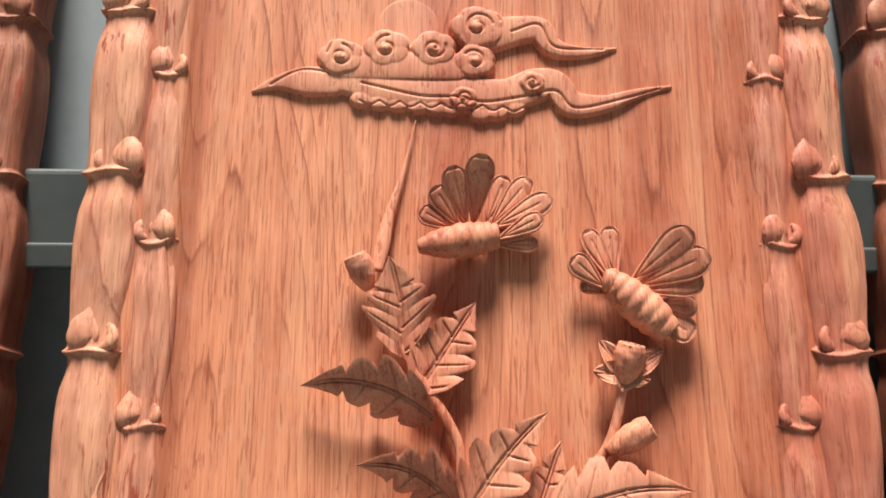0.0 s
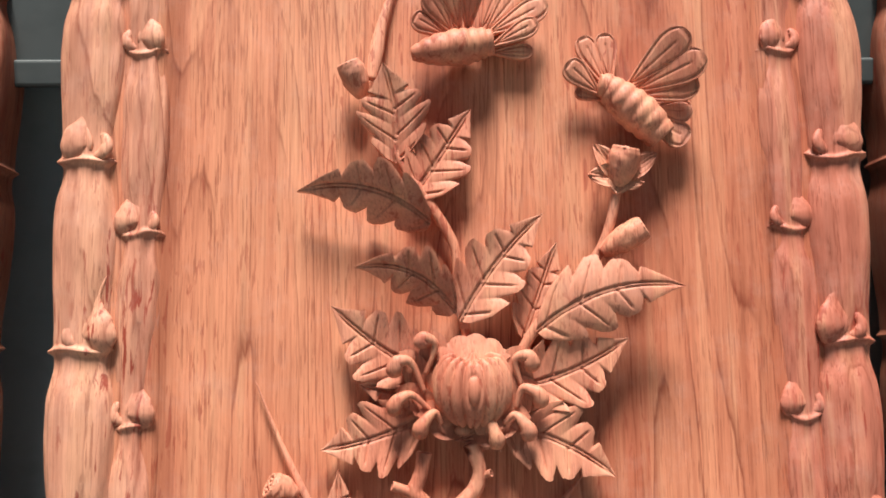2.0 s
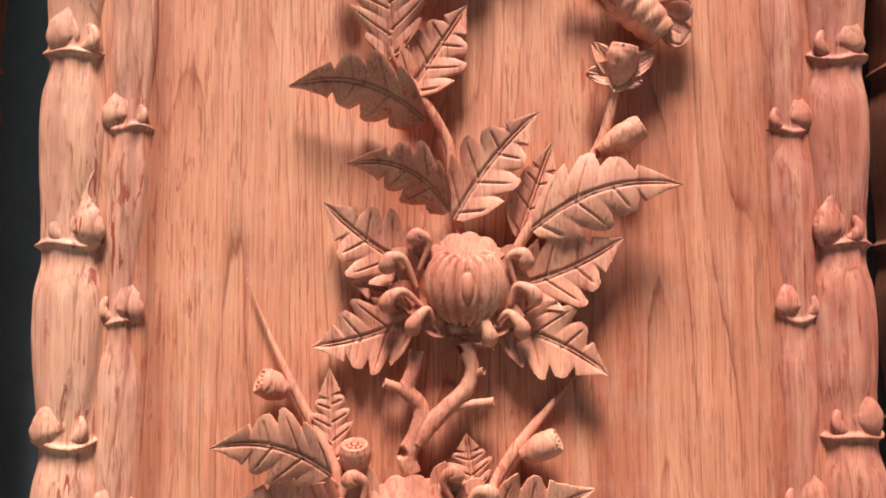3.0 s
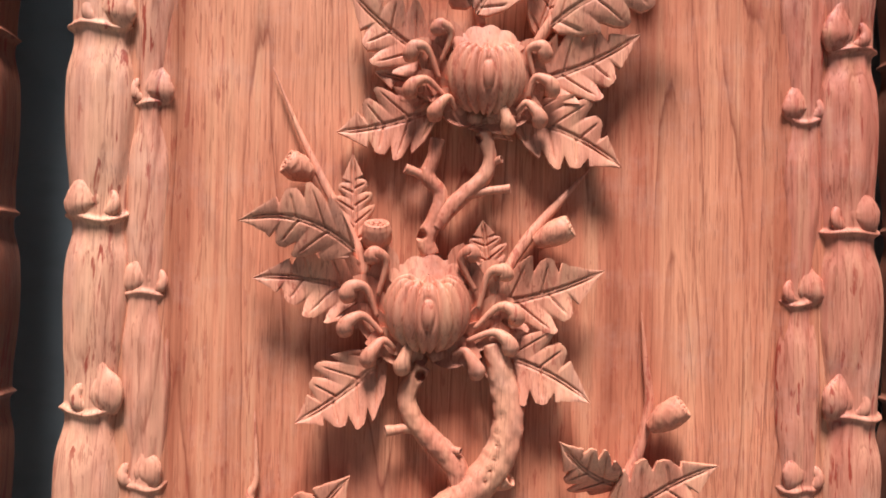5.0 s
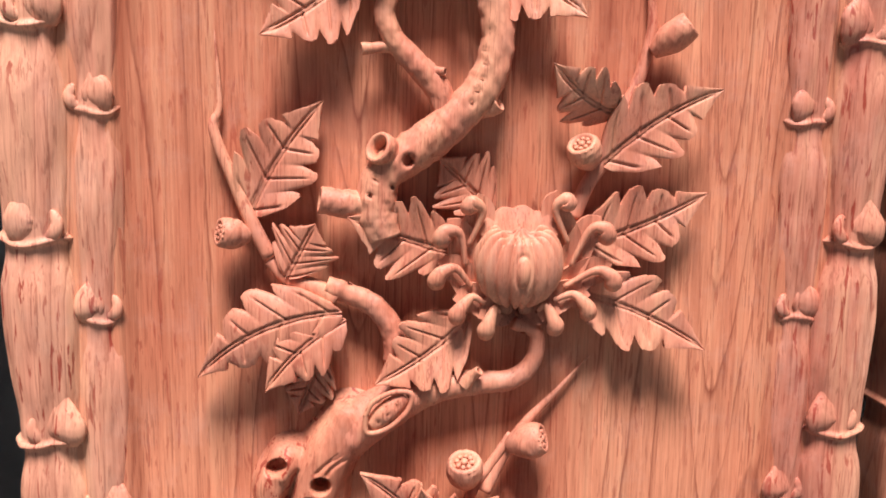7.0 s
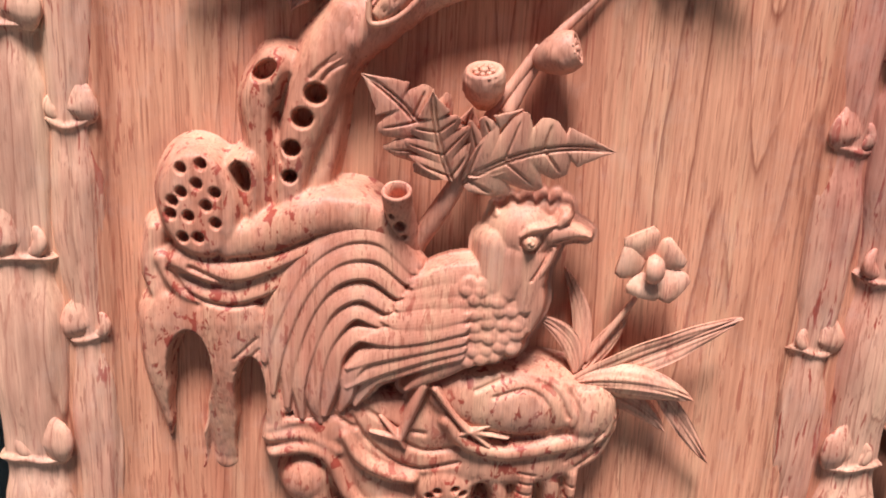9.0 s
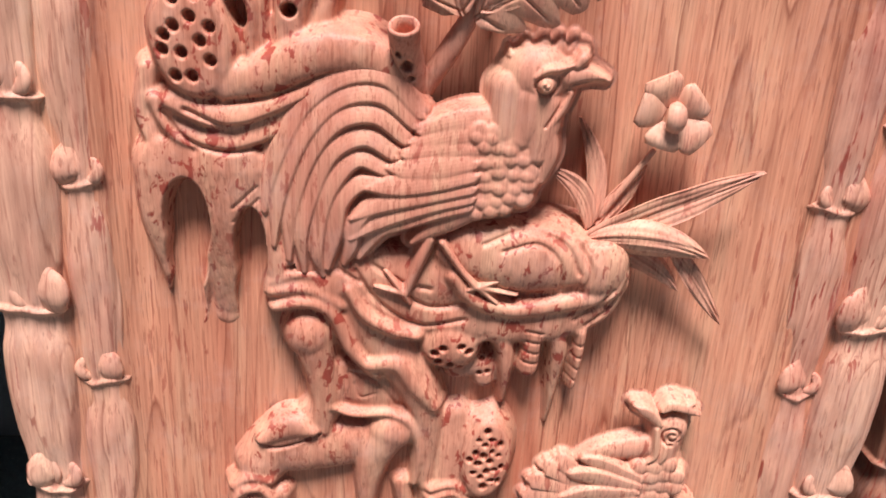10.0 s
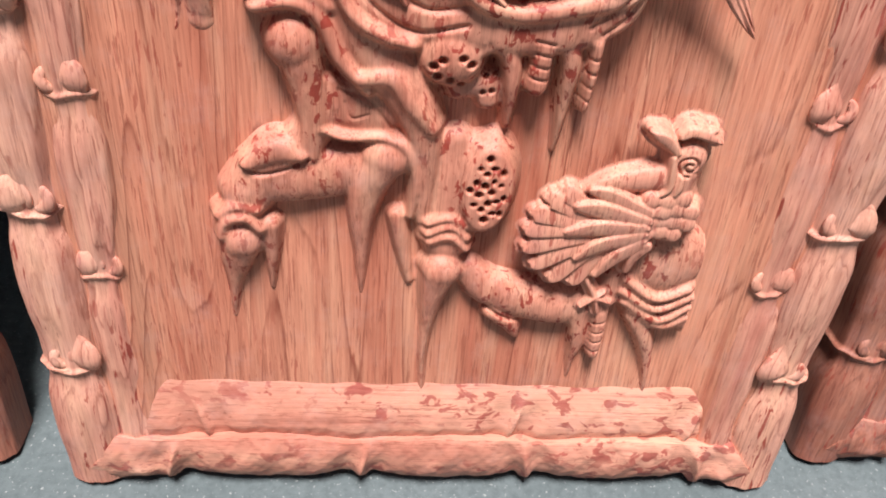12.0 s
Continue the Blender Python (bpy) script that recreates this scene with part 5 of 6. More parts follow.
rock.stroke([(0.0070, 0.1630, 0.0085, .024), (0.0040, 0.1460, 0.0056, .018), (0.0020, 0.1230, 0.0029, .011), (0.0010, 0.0980, 0.0016, .007), (0.0020, 0.0700, 0.0005, .004)])
# low arm and the stone under the hen
rock.stroke([(0.0220, 0.1640, 0.0079, .013), (0.0340, 0.1530, 0.0117, .015), (0.0530, 0.1460, 0.0131, .017), (0.0760, 0.1410, 0.0132, .017), (0.0950, 0.1470, 0.0114, .016), (0.1050, 0.1620, 0.0099, .016)], dome=0.6)
rock.stroke([(0.0380, 0.1360, 0.0050, .013), (0.0490, 0.1280, 0.0057, .012), (0.0540, 0.1170, 0.0013, .008)])
rock.groove([(0.0330, 0.1410), (0.0480, 0.1320), (0.0670, 0.1310), (0.0810, 0.1280)], 0.0010, 0.002)
rock.stroke([(0.0870, 0.1390, 0.0057, .017), (0.0900, 0.1160, 0.0042, .013), (0.0890, 0.1010, 0.0020, .008), (0.0890, 0.0830, 0.0005, .003)], slope=4)
rock.stroke([(0.0990, 0.1390, 0.0048, .018), (0.1000, 0.1230, 0.0039, .018), (0.1000, 0.1080, 0.0030, .017)], slope=4)
for k in range(4):
    q = [(0.0990, 0.1330), (0.1000, 0.1260), (0.1000, 0.1190), (0.1000, 0.1120)][k]
    rock.groove([(q[0] - 0.004, q[1] - 0.001), (q[0] + 0.004, q[1] + 0.0008)], 0.0005, 0.0012)
rock.blob(*(0.1290, 0.1740), 0.0240, 0.0250, 0.020, 0.5)
for k in range(4):
    q = [[(0.1080, 0.1650, 0.0025, .020), (0.1270, 0.1520, 0.0025, .021), (0.1460, 0.1580, 0.0025, .019)], [(0.1080, 0.1560, 0.0025, .019), (0.1290, 0.1440, 0.0025, .020), (0.1480, 0.1520, 0.0025, .018)], [(0.1110, 0.1480, 0.0025, .018), (0.1320, 0.1360, 0.0026, .019), (0.1490, 0.1450, 0.0022, .017)], [(0.1150, 0.1420, 0.0025, .016), (0.1350, 0.1310, 0.0026, .017), (0.1500, 0.1370, 0.0023, .015)]][k]
    rock.stroke(q, dome=0.8)
rock.stroke([(0.1190, 0.1370, 0.0058, .015), (0.1290, 0.1190, 0.0049, .013), (0.1350, 0.0970, 0.0027, .008), (0.1390, 0.0690, 0.0005, .003)], slope=4)
rock.stroke([(0.1380, 0.1320, 0.0071, .014), (0.1490, 0.1320, 0.0052, .013), (0.1550, 0.1160, 0.0026, .009), (0.1590, 0.0920, 0.0007, .003)], slope=4)
rock.melt = 9
rock.uneven(0.00018, 150).soften(1)
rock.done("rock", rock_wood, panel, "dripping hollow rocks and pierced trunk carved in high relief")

# ---- carving: the rooster, one plain mesh ----
rooster = Relief(-0.090, 0.090, 0.300, 0.470, 0.00042)
rooster.deep, rooster.under, rooster.melt = 0.88, 0.0135, 3
rooster.blob(*(-0.0540, 0.3840), 0.0290, 0.0310, 0.018, 0.4)
for row in (
        [(-0.0160, 0.4060, 0.0037, .022), (-0.0320, 0.4210, 0.0044, .023), (-0.0510, 0.4200, 0.0044, .022), (-0.0690, 0.4060, 0.0042, .021), (-0.0820, 0.3800, 0.0037, .020), (-0.0870, 0.3560, 0.0014, .018)],
        [(-0.0190, 0.4010, 0.0034, .023), (-0.0340, 0.4130, 0.0042, .024), (-0.0530, 0.4100, 0.0042, .023), (-0.0690, 0.3930, 0.0042, .022), (-0.0800, 0.3650, 0.0038, .020), (-0.0830, 0.3390, 0.0011, .018)],
        [(-0.0230, 0.3940, 0.0032, .024), (-0.0370, 0.4040, 0.0039, .025), (-0.0540, 0.4000, 0.0042, .024), (-0.0670, 0.3820, 0.0040, .022), (-0.0750, 0.3560, 0.0035, .020), (-0.0760, 0.3320, 0.0011, .018)],
        [(-0.0280, 0.3870, 0.0032, .025), (-0.0410, 0.3940, 0.0040, .025), (-0.0550, 0.3870, 0.0040, .024), (-0.0640, 0.3700, 0.0040, .022), (-0.0700, 0.3470, 0.0033, .021), (-0.0690, 0.3260, 0.0011, .018)],
        [(-0.0320, 0.3800, 0.0032, .025), (-0.0440, 0.3840, 0.0037, .025), (-0.0540, 0.3740, 0.0040, .024), (-0.0610, 0.3570, 0.0038, .022), (-0.0630, 0.3370, 0.0030, .021), (-0.0600, 0.3240, 0.0011, .018)],
        [(-0.0350, 0.3730, 0.0032, .026), (-0.0440, 0.3720, 0.0038, .025), (-0.0520, 0.3620, 0.0038, .024), (-0.0550, 0.3450, 0.0036, .022), (-0.0580, 0.3290, 0.0017, .019)],
        [(-0.0230, 0.3660, 0.0035, .026), (-0.0360, 0.3630, 0.0038, .026), (-0.0450, 0.3530, 0.0038, .024), (-0.0470, 0.3400, 0.0028, .022), (-0.0500, 0.3310, 0.0011, .019)],
        [(-0.0070, 0.3620, 0.0036, .027), (-0.0220, 0.3580, 0.0038, .026), (-0.0340, 0.3500, 0.0036, .024), (-0.0430, 0.3350, 0.0014, .020)]):
    rooster.stroke(row, dome=0.20, tilt=0.30, comb=0.00014, pitch=0.0016)
# body, saddle and wing
rooster.blob(0.0043, 0.3839, 0.0300, 0.0235, 0.0255, 0.7, 6)
rooster.blob(0.0251, 0.3833, 0.0190, 0.0225, 0.0275, 0.6, -20)
for row in (
        [(0.0206, 0.4055, 0.0049, 0.0275), (0.0018, 0.4036, 0.0052, 0.0268), (-0.0154, 0.3982, 0.0030, 0.0245)],
        [(0.0165, 0.3995, 0.0045, 0.0285), (0.0006, 0.3973, 0.0049, 0.0278), (-0.0181, 0.3915, 0.0026, 0.0255)],
        [(0.0110, 0.3927, 0.0041, 0.0290), (-0.0020, 0.3913, 0.0045, 0.0284), (-0.0223, 0.3870, 0.0024, 0.0262)],
        ):
    rooster.stroke(row, dome=0.3, tilt=0.22, comb=0.00014, pitch=0.0016)
for row in (
        [(0.0066, 0.3859, 0.0041, 0.0302), (-0.0090, 0.3827, 0.0050, 0.0298), (-0.0221, 0.3805, 0.0041, 0.0280), (-0.0307, 0.3804, 0.0009, 0.0262)],
        [(0.0064, 0.3799, 0.0041, 0.0308), (-0.0117, 0.3761, 0.0052, 0.0304), (-0.0278, 0.3727, 0.0045, 0.0285), (-0.0403, 0.3706, 0.0009, 0.0265)],
        [(0.0064, 0.3741, 0.0037, 0.0304), (-0.0115, 0.3702, 0.0045, 0.0298), (-0.0306, 0.3645, 0.0041, 0.0278), (-0.0469, 0.3550, 0.0007, 0.0245)],
        [(0.0064, 0.3692, 0.0034, 0.0298), (-0.0112, 0.3648, 0.0041, 0.0292), (-0.0304, 0.3570, 0.0039, 0.0268), (-0.0469, 0.3448, 0.0007, 0.0235)],
        [(0.0059, 0.3648, 0.0030, 0.0292), (-0.0081, 0.3610, 0.0034, 0.0284), (-0.0228, 0.3546, 0.0032, 0.0262), (-0.0348, 0.3468, 0.0007, 0.0235)],
        ):
    rooster.stroke(row, dome=0.22, tilt=0.26, comb=0.00014, pitch=0.0016)
rooster.stroke([(0.0099, 0.3626, 0.0052, 0.0280), (-0.0018, 0.3555, 0.0049, 0.0270), (-0.0121, 0.3495, 0.0030, 0.0255), (-0.0183, 0.3441, 0.0009, 0.0240)], comb=0.00014, pitch=0.0016)
# neck hackle, laid in fine strands
rooster.stroke([(0.0238, 0.4174, 0.0094, 0.0310), (0.0230, 0.4085, 0.0089, 0.0305), (0.0208, 0.3993, 0.0061, 0.0300)], dome=0.45, comb=0.00014, pitch=0.0016)
rooster.stroke([(0.0311, 0.4143, 0.0094, 0.0322), (0.0305, 0.4045, 0.0089, 0.0315), (0.0275, 0.3966, 0.0051, 0.0305)], dome=0.45, comb=0.00014, pitch=0.0016)
rooster.stroke([(0.0371, 0.4122, 0.0075, 0.0318), (0.0366, 0.4016, 0.0080, 0.0312), (0.0360, 0.3892, 0.0037, 0.0300)], dome=0.45, comb=0.00014, pitch=0.0016)
rooster.stroke([(0.0405, 0.4000, 0.0032, 0.0300), (0.0415, 0.3892, 0.0035, 0.0295), (0.0390, 0.3777, 0.0019, 0.0275)], dome=0.45, comb=0.00014, pitch=0.0016)
# breast scales, each lapping the one below
for x, z, h in ((0.0090, 0.3986, 0.0331), (0.0155, 0.3981, 0.0335), (0.0074, 0.3919, 0.0323), (0.0127, 0.3943, 0.0334), (0.0183, 0.3938, 0.0330), (0.0238, 0.3930, 0.0335), (0.0070, 0.3876, 0.0322), (0.0129, 0.3869, 0.0329), (0.0187, 0.3866, 0.0329), (0.0244, 0.3887, 0.0330), (0.0304, 0.3886, 0.0326), (0.0069, 0.3798, 0.0322), (0.0134, 0.3802, 0.0324), (0.0197, 0.3825, 0.0330), (0.0264, 0.3817, 0.0324), (0.0330, 0.3811, 0.0324), (0.0078, 0.3740, 0.0321), (0.0141, 0.3757, 0.0321), (0.0206, 0.3748, 0.0328), (0.0271, 0.3746, 0.0322), (0.0334, 0.3768, 0.0320), (0.0075, 0.3690, 0.0315), (0.0136, 0.3678, 0.0321), (0.0195, 0.3685, 0.0322), (0.0254, 0.3706, 0.0324), (0.0316, 0.3693, 0.0317), (0.0112, 0.3624, 0.0313), (0.0171, 0.3641, 0.0323), (0.0232, 0.3654, 0.0317)):
    rooster.blob(x, z, 0.0045, 0.0052, h - 0.0034, 0.30, -20 + 500 * (x - 0.02))
    rooster.blob(x - 0.0006, z - 0.0018, 0.0034, 0.0030, h - 0.0027, 0.45, -20)
# head, brow, eye, beak, comb and throat
rooster.blob(0.0341, 0.4242, 0.0160, 0.0148, 0.0335, 0.8)
rooster.stroke([(0.0466, 0.4252, 0.0049, 0.0330), (0.0530, 0.4261, 0.0036, 0.0325), (0.0592, 0.4255, 0.0019, 0.0305), (0.0645, 0.4239, 0.0006, 0.0280)], dome=0.7)
rooster.groove([(0.0470, 0.4217), (0.0534, 0.4234), (0.0617, 0.4239)], 0.0005, 0.0016)
rooster.stroke([(0.0315, 0.4247, 0.0010, 0.0344), (0.0358, 0.4279, 0.0015, 0.0354), (0.0414, 0.4289, 0.0015, 0.0352), (0.0462, 0.4303, 0.0009, 0.0336)], dome=0.8)
rooster.stroke([(0.0489, 0.4304, 0.0019, 0.0335), (0.0514, 0.4336, 0.0026, 0.0335), (0.0519, 0.4357, 0.0019, 0.0320)], dome=0.8)
rooster.stroke([(0.0220, 0.4330, 0.0024, 0.0255), (0.0207, 0.4365, 0.0007, 0.0225)], dome=0.35, slope=8)
rooster.stroke([(0.0275, 0.4350, 0.0030, 0.0260), (0.0279, 0.4398, 0.0014, 0.0235)], dome=0.35, slope=8)
rooster.stroke([(0.0337, 0.4365, 0.0033, 0.0265), (0.0358, 0.4419, 0.0015, 0.0240)], dome=0.35, slope=8)
rooster.stroke([(0.0408, 0.4365, 0.0033, 0.0267), (0.0429, 0.4421, 0.0015, 0.0240)], dome=0.35, slope=8)
rooster.stroke([(0.0466, 0.4359, 0.0027, 0.0267), (0.0493, 0.4421, 0.0014, 0.0240)], dome=0.35, slope=8)
rooster.stroke([(0.0248, 0.4339, 0.0027, 0.0258), (0.0338, 0.4365, 0.0036, 0.0263), (0.0465, 0.4363, 0.0027, 0.0267)], dome=0.3, slope=8)
rooster.blob(0.0357, 0.4218, 0.0034, 0.0034, 0.0372, 0.9)
rooster.spiral(0.0357, 0.4218, 0.0064, 0.0007, 0.0018, 1.0, 0.5)
rooster.spiral(0.0357, 0.4218, 0.0044, 0.0005, 0.0012, 1.0, 3.5)
rooster.stroke([(0.0475, 0.4183, 0.0017, 0.0310), (0.0446, 0.4108, 0.0019, 0.0310), (0.0401, 0.4032, 0.0013, 0.0310)], dome=0.8)
rooster.groove([(0.0461, 0.4175), (0.0424, 0.4105), (0.0380, 0.4029)], 0.0006, 0.0014)
rooster.stroke([(-0.0100, 0.3460, 0.0025, .025), (-0.0150, 0.3320, 0.0020, .024), (-0.0200, 0.3170, 0.0017, .022)], dome=0.8)
rooster.stroke([(-0.0040, 0.3450, 0.0014, .026), (0.0060, 0.3310, 0.0012, .0262), (0.0130, 0.3230, 0.0014, .0262)], dome=0.8)
for tip in ((0.0310, 0.3290, 0.0006), (0.0330, 0.3190, 0.0006), (0.0240, 0.3140, 0.0006), (0.0070, 0.3200, 0.0006)):
    c = (0.0140, 0.3230, 0.0014)
    rooster.stroke([(*c, 0.0262), (*tip, 0.0245)], dome=0.8)
for tip in ((-0.0350, 0.3200, 0.0006), (-0.0300, 0.3280, 0.0006), (-0.0180, 0.3110, 0.0006)):
    c = (-0.0210, 0.3170, 0.0014)
    rooster.stroke([(*c, 0.0225), (*tip, 0.0205)], dome=0.8)
rooster.soften(1).done("rooster", carved_wood, panel, "carved rooster with long sweeping tail feathers").location.x = 0.0015

# ---- carving: the hen, one plain mesh ----
hen = Relief(0.030, 0.195, 0.115, 0.280, 0.00042)
hen.deep, hen.under, hen.melt = 0.74, 0.011, 3
# fanned tail
for row in (
        [(0.0936, 0.2048, 0.0026, 0.0235), (0.0768, 0.2124, 0.0039, 0.0228), (0.0657, 0.2203, 0.0047, 0.0235), (0.0631, 0.2211, 0.0028, 0.0205)],
        [(0.0939, 0.2032, 0.0026, 0.0235), (0.0733, 0.2098, 0.0039, 0.0232), (0.0587, 0.2162, 0.0047, 0.0232), (0.0562, 0.2168, 0.0028, 0.0205)],
        [(0.0942, 0.2015, 0.0026, 0.0235), (0.0703, 0.2049, 0.0039, 0.0236), (0.0525, 0.2076, 0.0047, 0.0229), (0.0499, 0.2080, 0.0028, 0.0205)],
        [(0.0945, 0.1998, 0.0026, 0.0235), (0.0692, 0.1997, 0.0039, 0.0240), (0.0501, 0.1984, 0.0047, 0.0226), (0.0475, 0.1985, 0.0028, 0.0205)],
        [(0.0949, 0.1981, 0.0026, 0.0235), (0.0698, 0.1935, 0.0039, 0.0236), (0.0507, 0.1879, 0.0047, 0.0223), (0.0480, 0.1877, 0.0028, 0.0205)],
        [(0.0952, 0.1964, 0.0026, 0.0235), (0.0728, 0.1876, 0.0039, 0.0232), (0.0560, 0.1779, 0.0047, 0.0220), (0.0533, 0.1774, 0.0028, 0.0205)],
        [(0.0955, 0.1947, 0.0026, 0.0235), (0.0779, 0.1827, 0.0039, 0.0228), (0.0659, 0.1699, 0.0047, 0.0217), (0.0631, 0.1691, 0.0028, 0.0205)],
        [(0.0958, 0.1929, 0.0026, 0.0235), (0.0835, 0.1809, 0.0039, 0.0224), (0.0769, 0.1682, 0.0047, 0.0214), (0.0741, 0.1671, 0.0028, 0.0205)],
        [(0.0961, 0.1912, 0.0026, 0.0235), (0.0877, 0.1829, 0.0039, 0.0220), (0.0849, 0.1745, 0.0047, 0.0211), (0.0823, 0.1732, 0.0028, 0.0205)],
        ):
    hen.stroke(row, dome=0.16, tilt=0.14, comb=0.0003, pitch=0.0014)
hen.blob(0.1044, 0.2052, 0.0300, 0.0165, 0.0235, 0.7, 14)
hen.stroke([(0.0739, 0.2225, 0.0015, 0.0225), (0.0860, 0.2269, 0.0049, 0.0240), (0.0993, 0.2292, 0.0067, 0.0250), (0.1101, 0.2311, 0.0067, 0.0260)], dome=0.5, comb=0.00014, pitch=0.0016)
# wing
for row in (
        [(0.0768, 0.2231, 0.0019, 0.0252), (0.0867, 0.2205, 0.0041, 0.0266), (0.1058, 0.2118, 0.0037, 0.0280)],
        [(0.0712, 0.2137, 0.0022, 0.0262), (0.0826, 0.2128, 0.0047, 0.0276), (0.1058, 0.2069, 0.0037, 0.0286)],
        [(0.0682, 0.1986, 0.0022, 0.0262), (0.0826, 0.2021, 0.0045, 0.0278), (0.1056, 0.2028, 0.0034, 0.0288)],
        [(0.0744, 0.1823, 0.0015, 0.0250), (0.0862, 0.1917, 0.0041, 0.0274), (0.1057, 0.1983, 0.0032, 0.0284)],
        [(0.0869, 0.1715, 0.0015, 0.0240), (0.0951, 0.1839, 0.0039, 0.0266), (0.1067, 0.1937, 0.0030, 0.0278)],
        [(0.1031, 0.1741, 0.0011, 0.0230), (0.1053, 0.1847, 0.0028, 0.0256), (0.1103, 0.1910, 0.0026, 0.0266)],
        ):
    hen.stroke(row, dome=0.16, tilt=0.17, comb=0.00014, pitch=0.0016)
hen.stroke([(0.1205, 0.2114, 0.0082, 0.0262), (0.1185, 0.2239, 0.0086, 0.0268), (0.1204, 0.2341, 0.0067, 0.0275)], dome=0.6, comb=0.00014, pitch=0.0016)
for x, z, h in ((0.1070, 0.2193, 0.0300), (0.1152, 0.2187, 0.0297), (0.1229, 0.2207, 0.0298), (0.1071, 0.2120, 0.0295), (0.1141, 0.2129, 0.0298), (0.1211, 0.2143, 0.0296), (0.1286, 0.2129, 0.0293), (0.1076, 0.2052, 0.0289), (0.1141, 0.2072, 0.0287), (0.1210, 0.2070, 0.0289), (0.1281, 0.2059, 0.0293), (0.1083, 0.1993, 0.0286), (0.1150, 0.2007, 0.0288), (0.1224, 0.1992, 0.0285)):
    hen.blob(x, z, 0.0044, 0.0045, h - 0.0022, 0.35, 20)
# head with a ribbon comb on either side and a curled cheek
hen.blob(0.1215, 0.2430, 0.0082, 0.0095, 0.0290, 0.7)
hen.spiral(0.1212, 0.2401, 0.0062, 0.0007, 0.0018, 1.6, 1.0)
hen.stroke([(0.0997, 0.2572, 0.0011, 0.0270), (0.1034, 0.2556, 0.0028, 0.0285), (0.1089, 0.2518, 0.0028, 0.0290), (0.1135, 0.2467, 0.0015, 0.0285)], dome=0.3, tilt=0.2)
hen.stroke([(0.1142, 0.2560, 0.0019, 0.0285), (0.1192, 0.2590, 0.0028, 0.0295), (0.1262, 0.2567, 0.0022, 0.0290), (0.1343, 0.2523, 0.0007, 0.0265)], dome=0.3, tilt=-0.2)
hen.stroke([(0.1233, 0.2569, 0.0015, 0.0285), (0.1282, 0.2586, 0.0015, 0.0275), (0.1310, 0.2588, 0.0006, 0.0260)], dome=0.4)
hen.stroke([(0.1126, 0.2441, 0.0013, 0.0290), (0.1137, 0.2355, 0.0019, 0.0290), (0.1139, 0.2269, 0.0015, 0.0285), (0.1106, 0.2229, 0.0009, 0.0275)], dome=0.8)
hen.stroke([(0.1190, 0.2348, 0.0011, 0.0290), (0.1188, 0.2279, 0.0017, 0.0290), (0.1175, 0.2234, 0.0009, 0.0280)], dome=0.8)
hen.stroke([(0.0790, 0.1730, 0.0015, .020), (0.0880, 0.1580, 0.0015, .020), (0.0900, 0.1530, 0.0015, .020)], dome=0.8)
for tip in ((0.0830, 0.1470, 0.0006), (0.0930, 0.1430, 0.0006), (0.0990, 0.1500, 0.0006), (0.0950, 0.1570, 0.0006)):
    c = (0.0900, 0.1540, 0.0012)
    hen.stroke([(*c, 0.0205), (*tip, 0.0195)], dome=0.8)
hen.soften(1).done("hen", carved_wood, panel, "carved hen with fanned tail on a stone").location.x = 0.0025

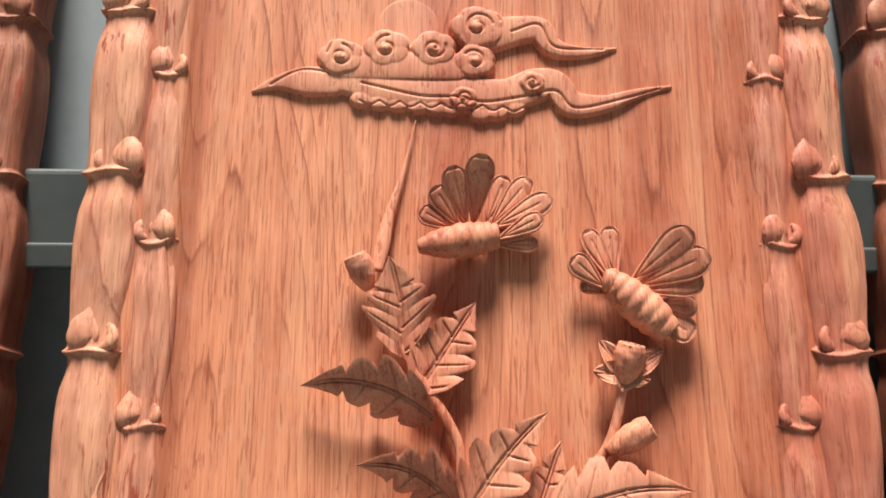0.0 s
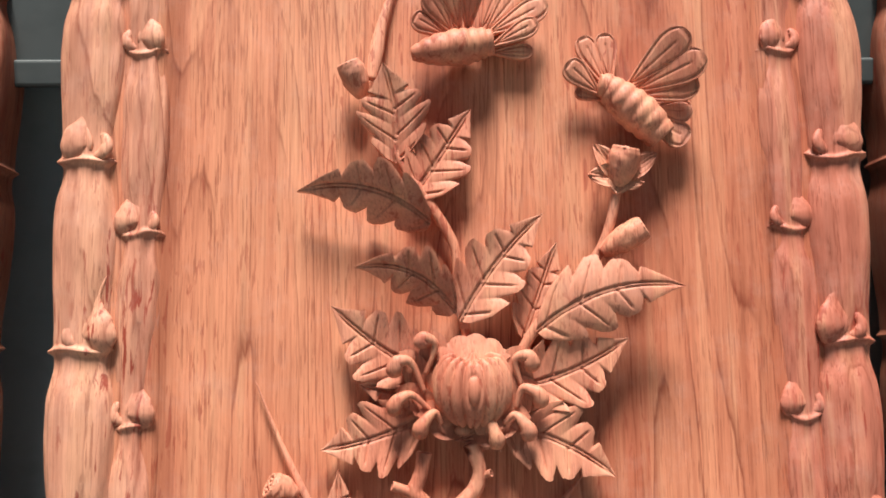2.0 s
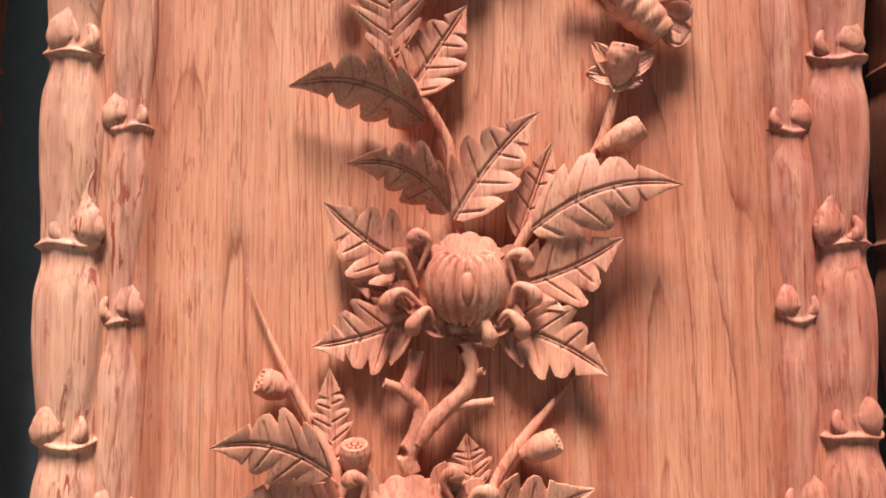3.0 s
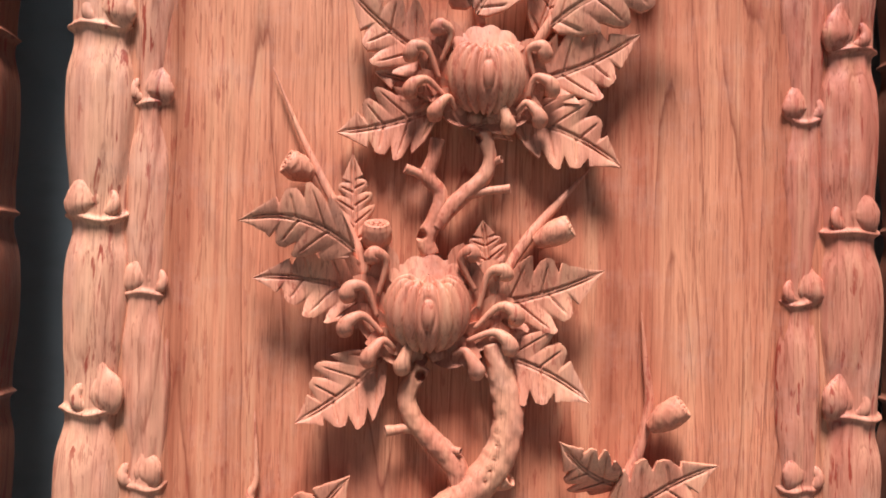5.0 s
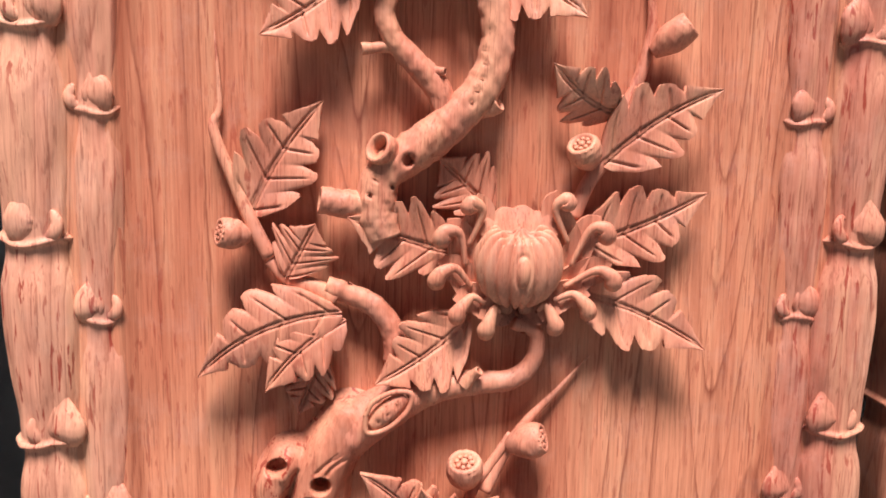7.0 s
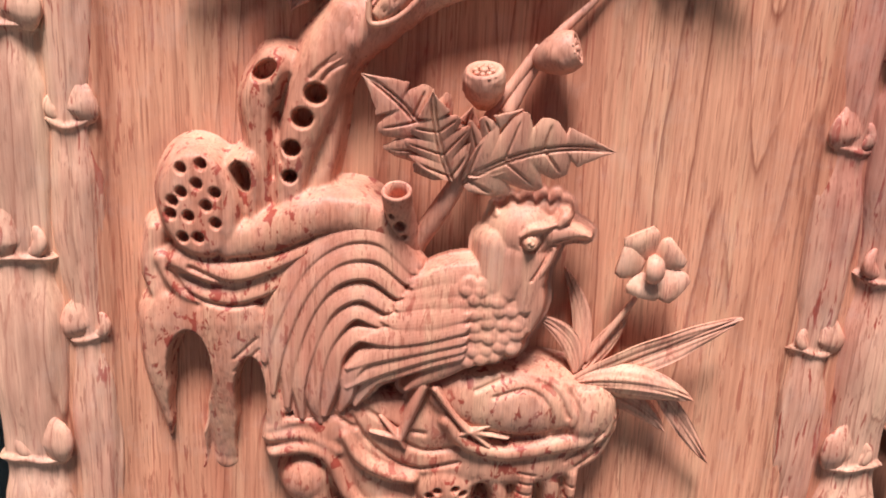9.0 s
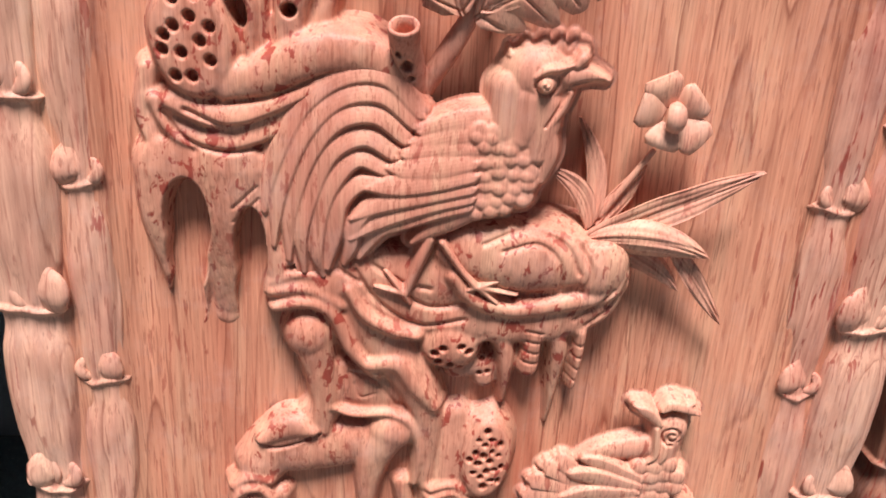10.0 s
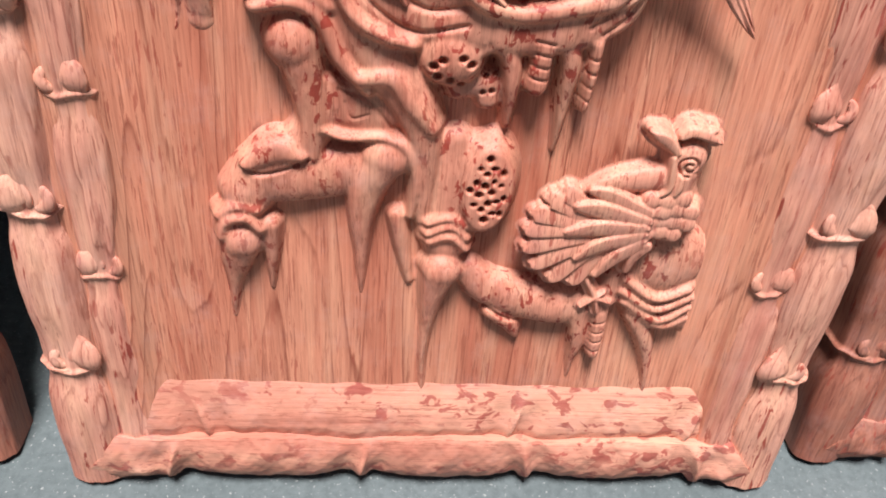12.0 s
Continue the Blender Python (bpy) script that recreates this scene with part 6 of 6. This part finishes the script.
# ---- carving: knot on the long branch, blossoms and grass beside the rooster ----
knot = Soup()
ring = [(-0.0380, 0.5240), (-0.0340, 0.5310), (-0.0240, 0.5360), (-0.0150, 0.5350), (-0.0170, 0.5260), (-0.0270, 0.5170), (-0.0370, 0.5150), (-0.0380, 0.5240)]
tube(knot, [(x, z, 0.0235, 0.0014) for x, z in ring], around=10, per=8, ends=(False, False))
tube(knot, [(*(-0.0350, 0.5180), 0.019, 0.0045), (*(-0.0270, 0.5250), 0.020, 0.0058), (*(-0.0180, 0.5330), 0.019, 0.0045)], around=24, rough=0.06, pits=[(*(-0.0310, 0.5210), 0.0009, 0.002), (*(-0.0270, 0.5250), 0.0009, 0.002), (*(-0.0220, 0.5290), 0.0009, 0.002), (*(-0.0250, 0.5210), 0.0008, 0.002), (*(-0.0280, 0.5280), 0.0008, 0.002)])
knot.done("knot", carved_wood, panel)


def blossom(x, z, petals, h):
    head = new("blossom")
    head.parent = panel
    for px, pz in petals:
        soup = Soup()
        dx, dz = (px - x), (pz - z)
        tube(soup, [(x + 0.35 * dx, z + 0.35 * dz, h - 0.002, 0.0060), (px, pz, h, 0.0090), (x + 1.34 * dx, z + 1.34 * dz, h - 0.0004, 0.0076)], flat=0.28, around=20, per=10)
        soup.done("petal", carved_wood, head)
    soup = Soup()
    tube(soup, [(x - 0.003, z, h + 0.0015, 0.0058), (x, z, h + 0.0025, 0.0074), (x + 0.003, z, h + 0.0015, 0.0058)], around=20, flat=0.8)
    soup.done("centre", carved_wood, head)
    tagged(head, "five-petalled carved blossom")


blossom(*(0.0990, 0.4080), [(0.0930, 0.4210), (0.1080, 0.4150), (0.1100, 0.3990), (0.0960, 0.3970), (0.0870, 0.4110)], 0.017)
stem([(0.0730, 0.3550, 0.0017), (0.0820, 0.3710, 0.0017), (0.0940, 0.3910, 0.0014)], (0.008, 0.012))
lf((0.0670, 0.3460), (0.1460, 0.3840), 0.0066, 0.014, 0.018, plain=True, cup=0.3, name="grass_blade")
lf((0.0680, 0.3460), (0.1260, 0.3410), 0.0075, 0.014, 0.018, plain=True, cup=-0.3, bend=0.10, lift=0.004, name="grass_blade")
lf((0.1080, 0.3470), (0.1410, 0.3020), 0.0040, 0.015, 0.012, plain=True, cup=0.2, name="grass_blade")
lf((0.0710, 0.3430), (0.1160, 0.3200), 0.0062, 0.010, 0.012, plain=True, cup=-0.2, bend=0.12, name="grass_blade")
lf((0.0690, 0.3540), (0.0600, 0.4030), 0.0040, 0.010, 0.004, plain=True, cup=0.2, bend=-0.10, name="grass_blade")
lf((0.0680, 0.3520), (0.0450, 0.3800), 0.0042, 0.012, 0.010, plain=True, cup=0.2, bend=-0.18, name="grass_blade")
lf((0.0720, 0.3520), (0.0940, 0.3820), 0.0040, 0.009, 0.006, plain=True, cup=0.2, name="grass_blade")
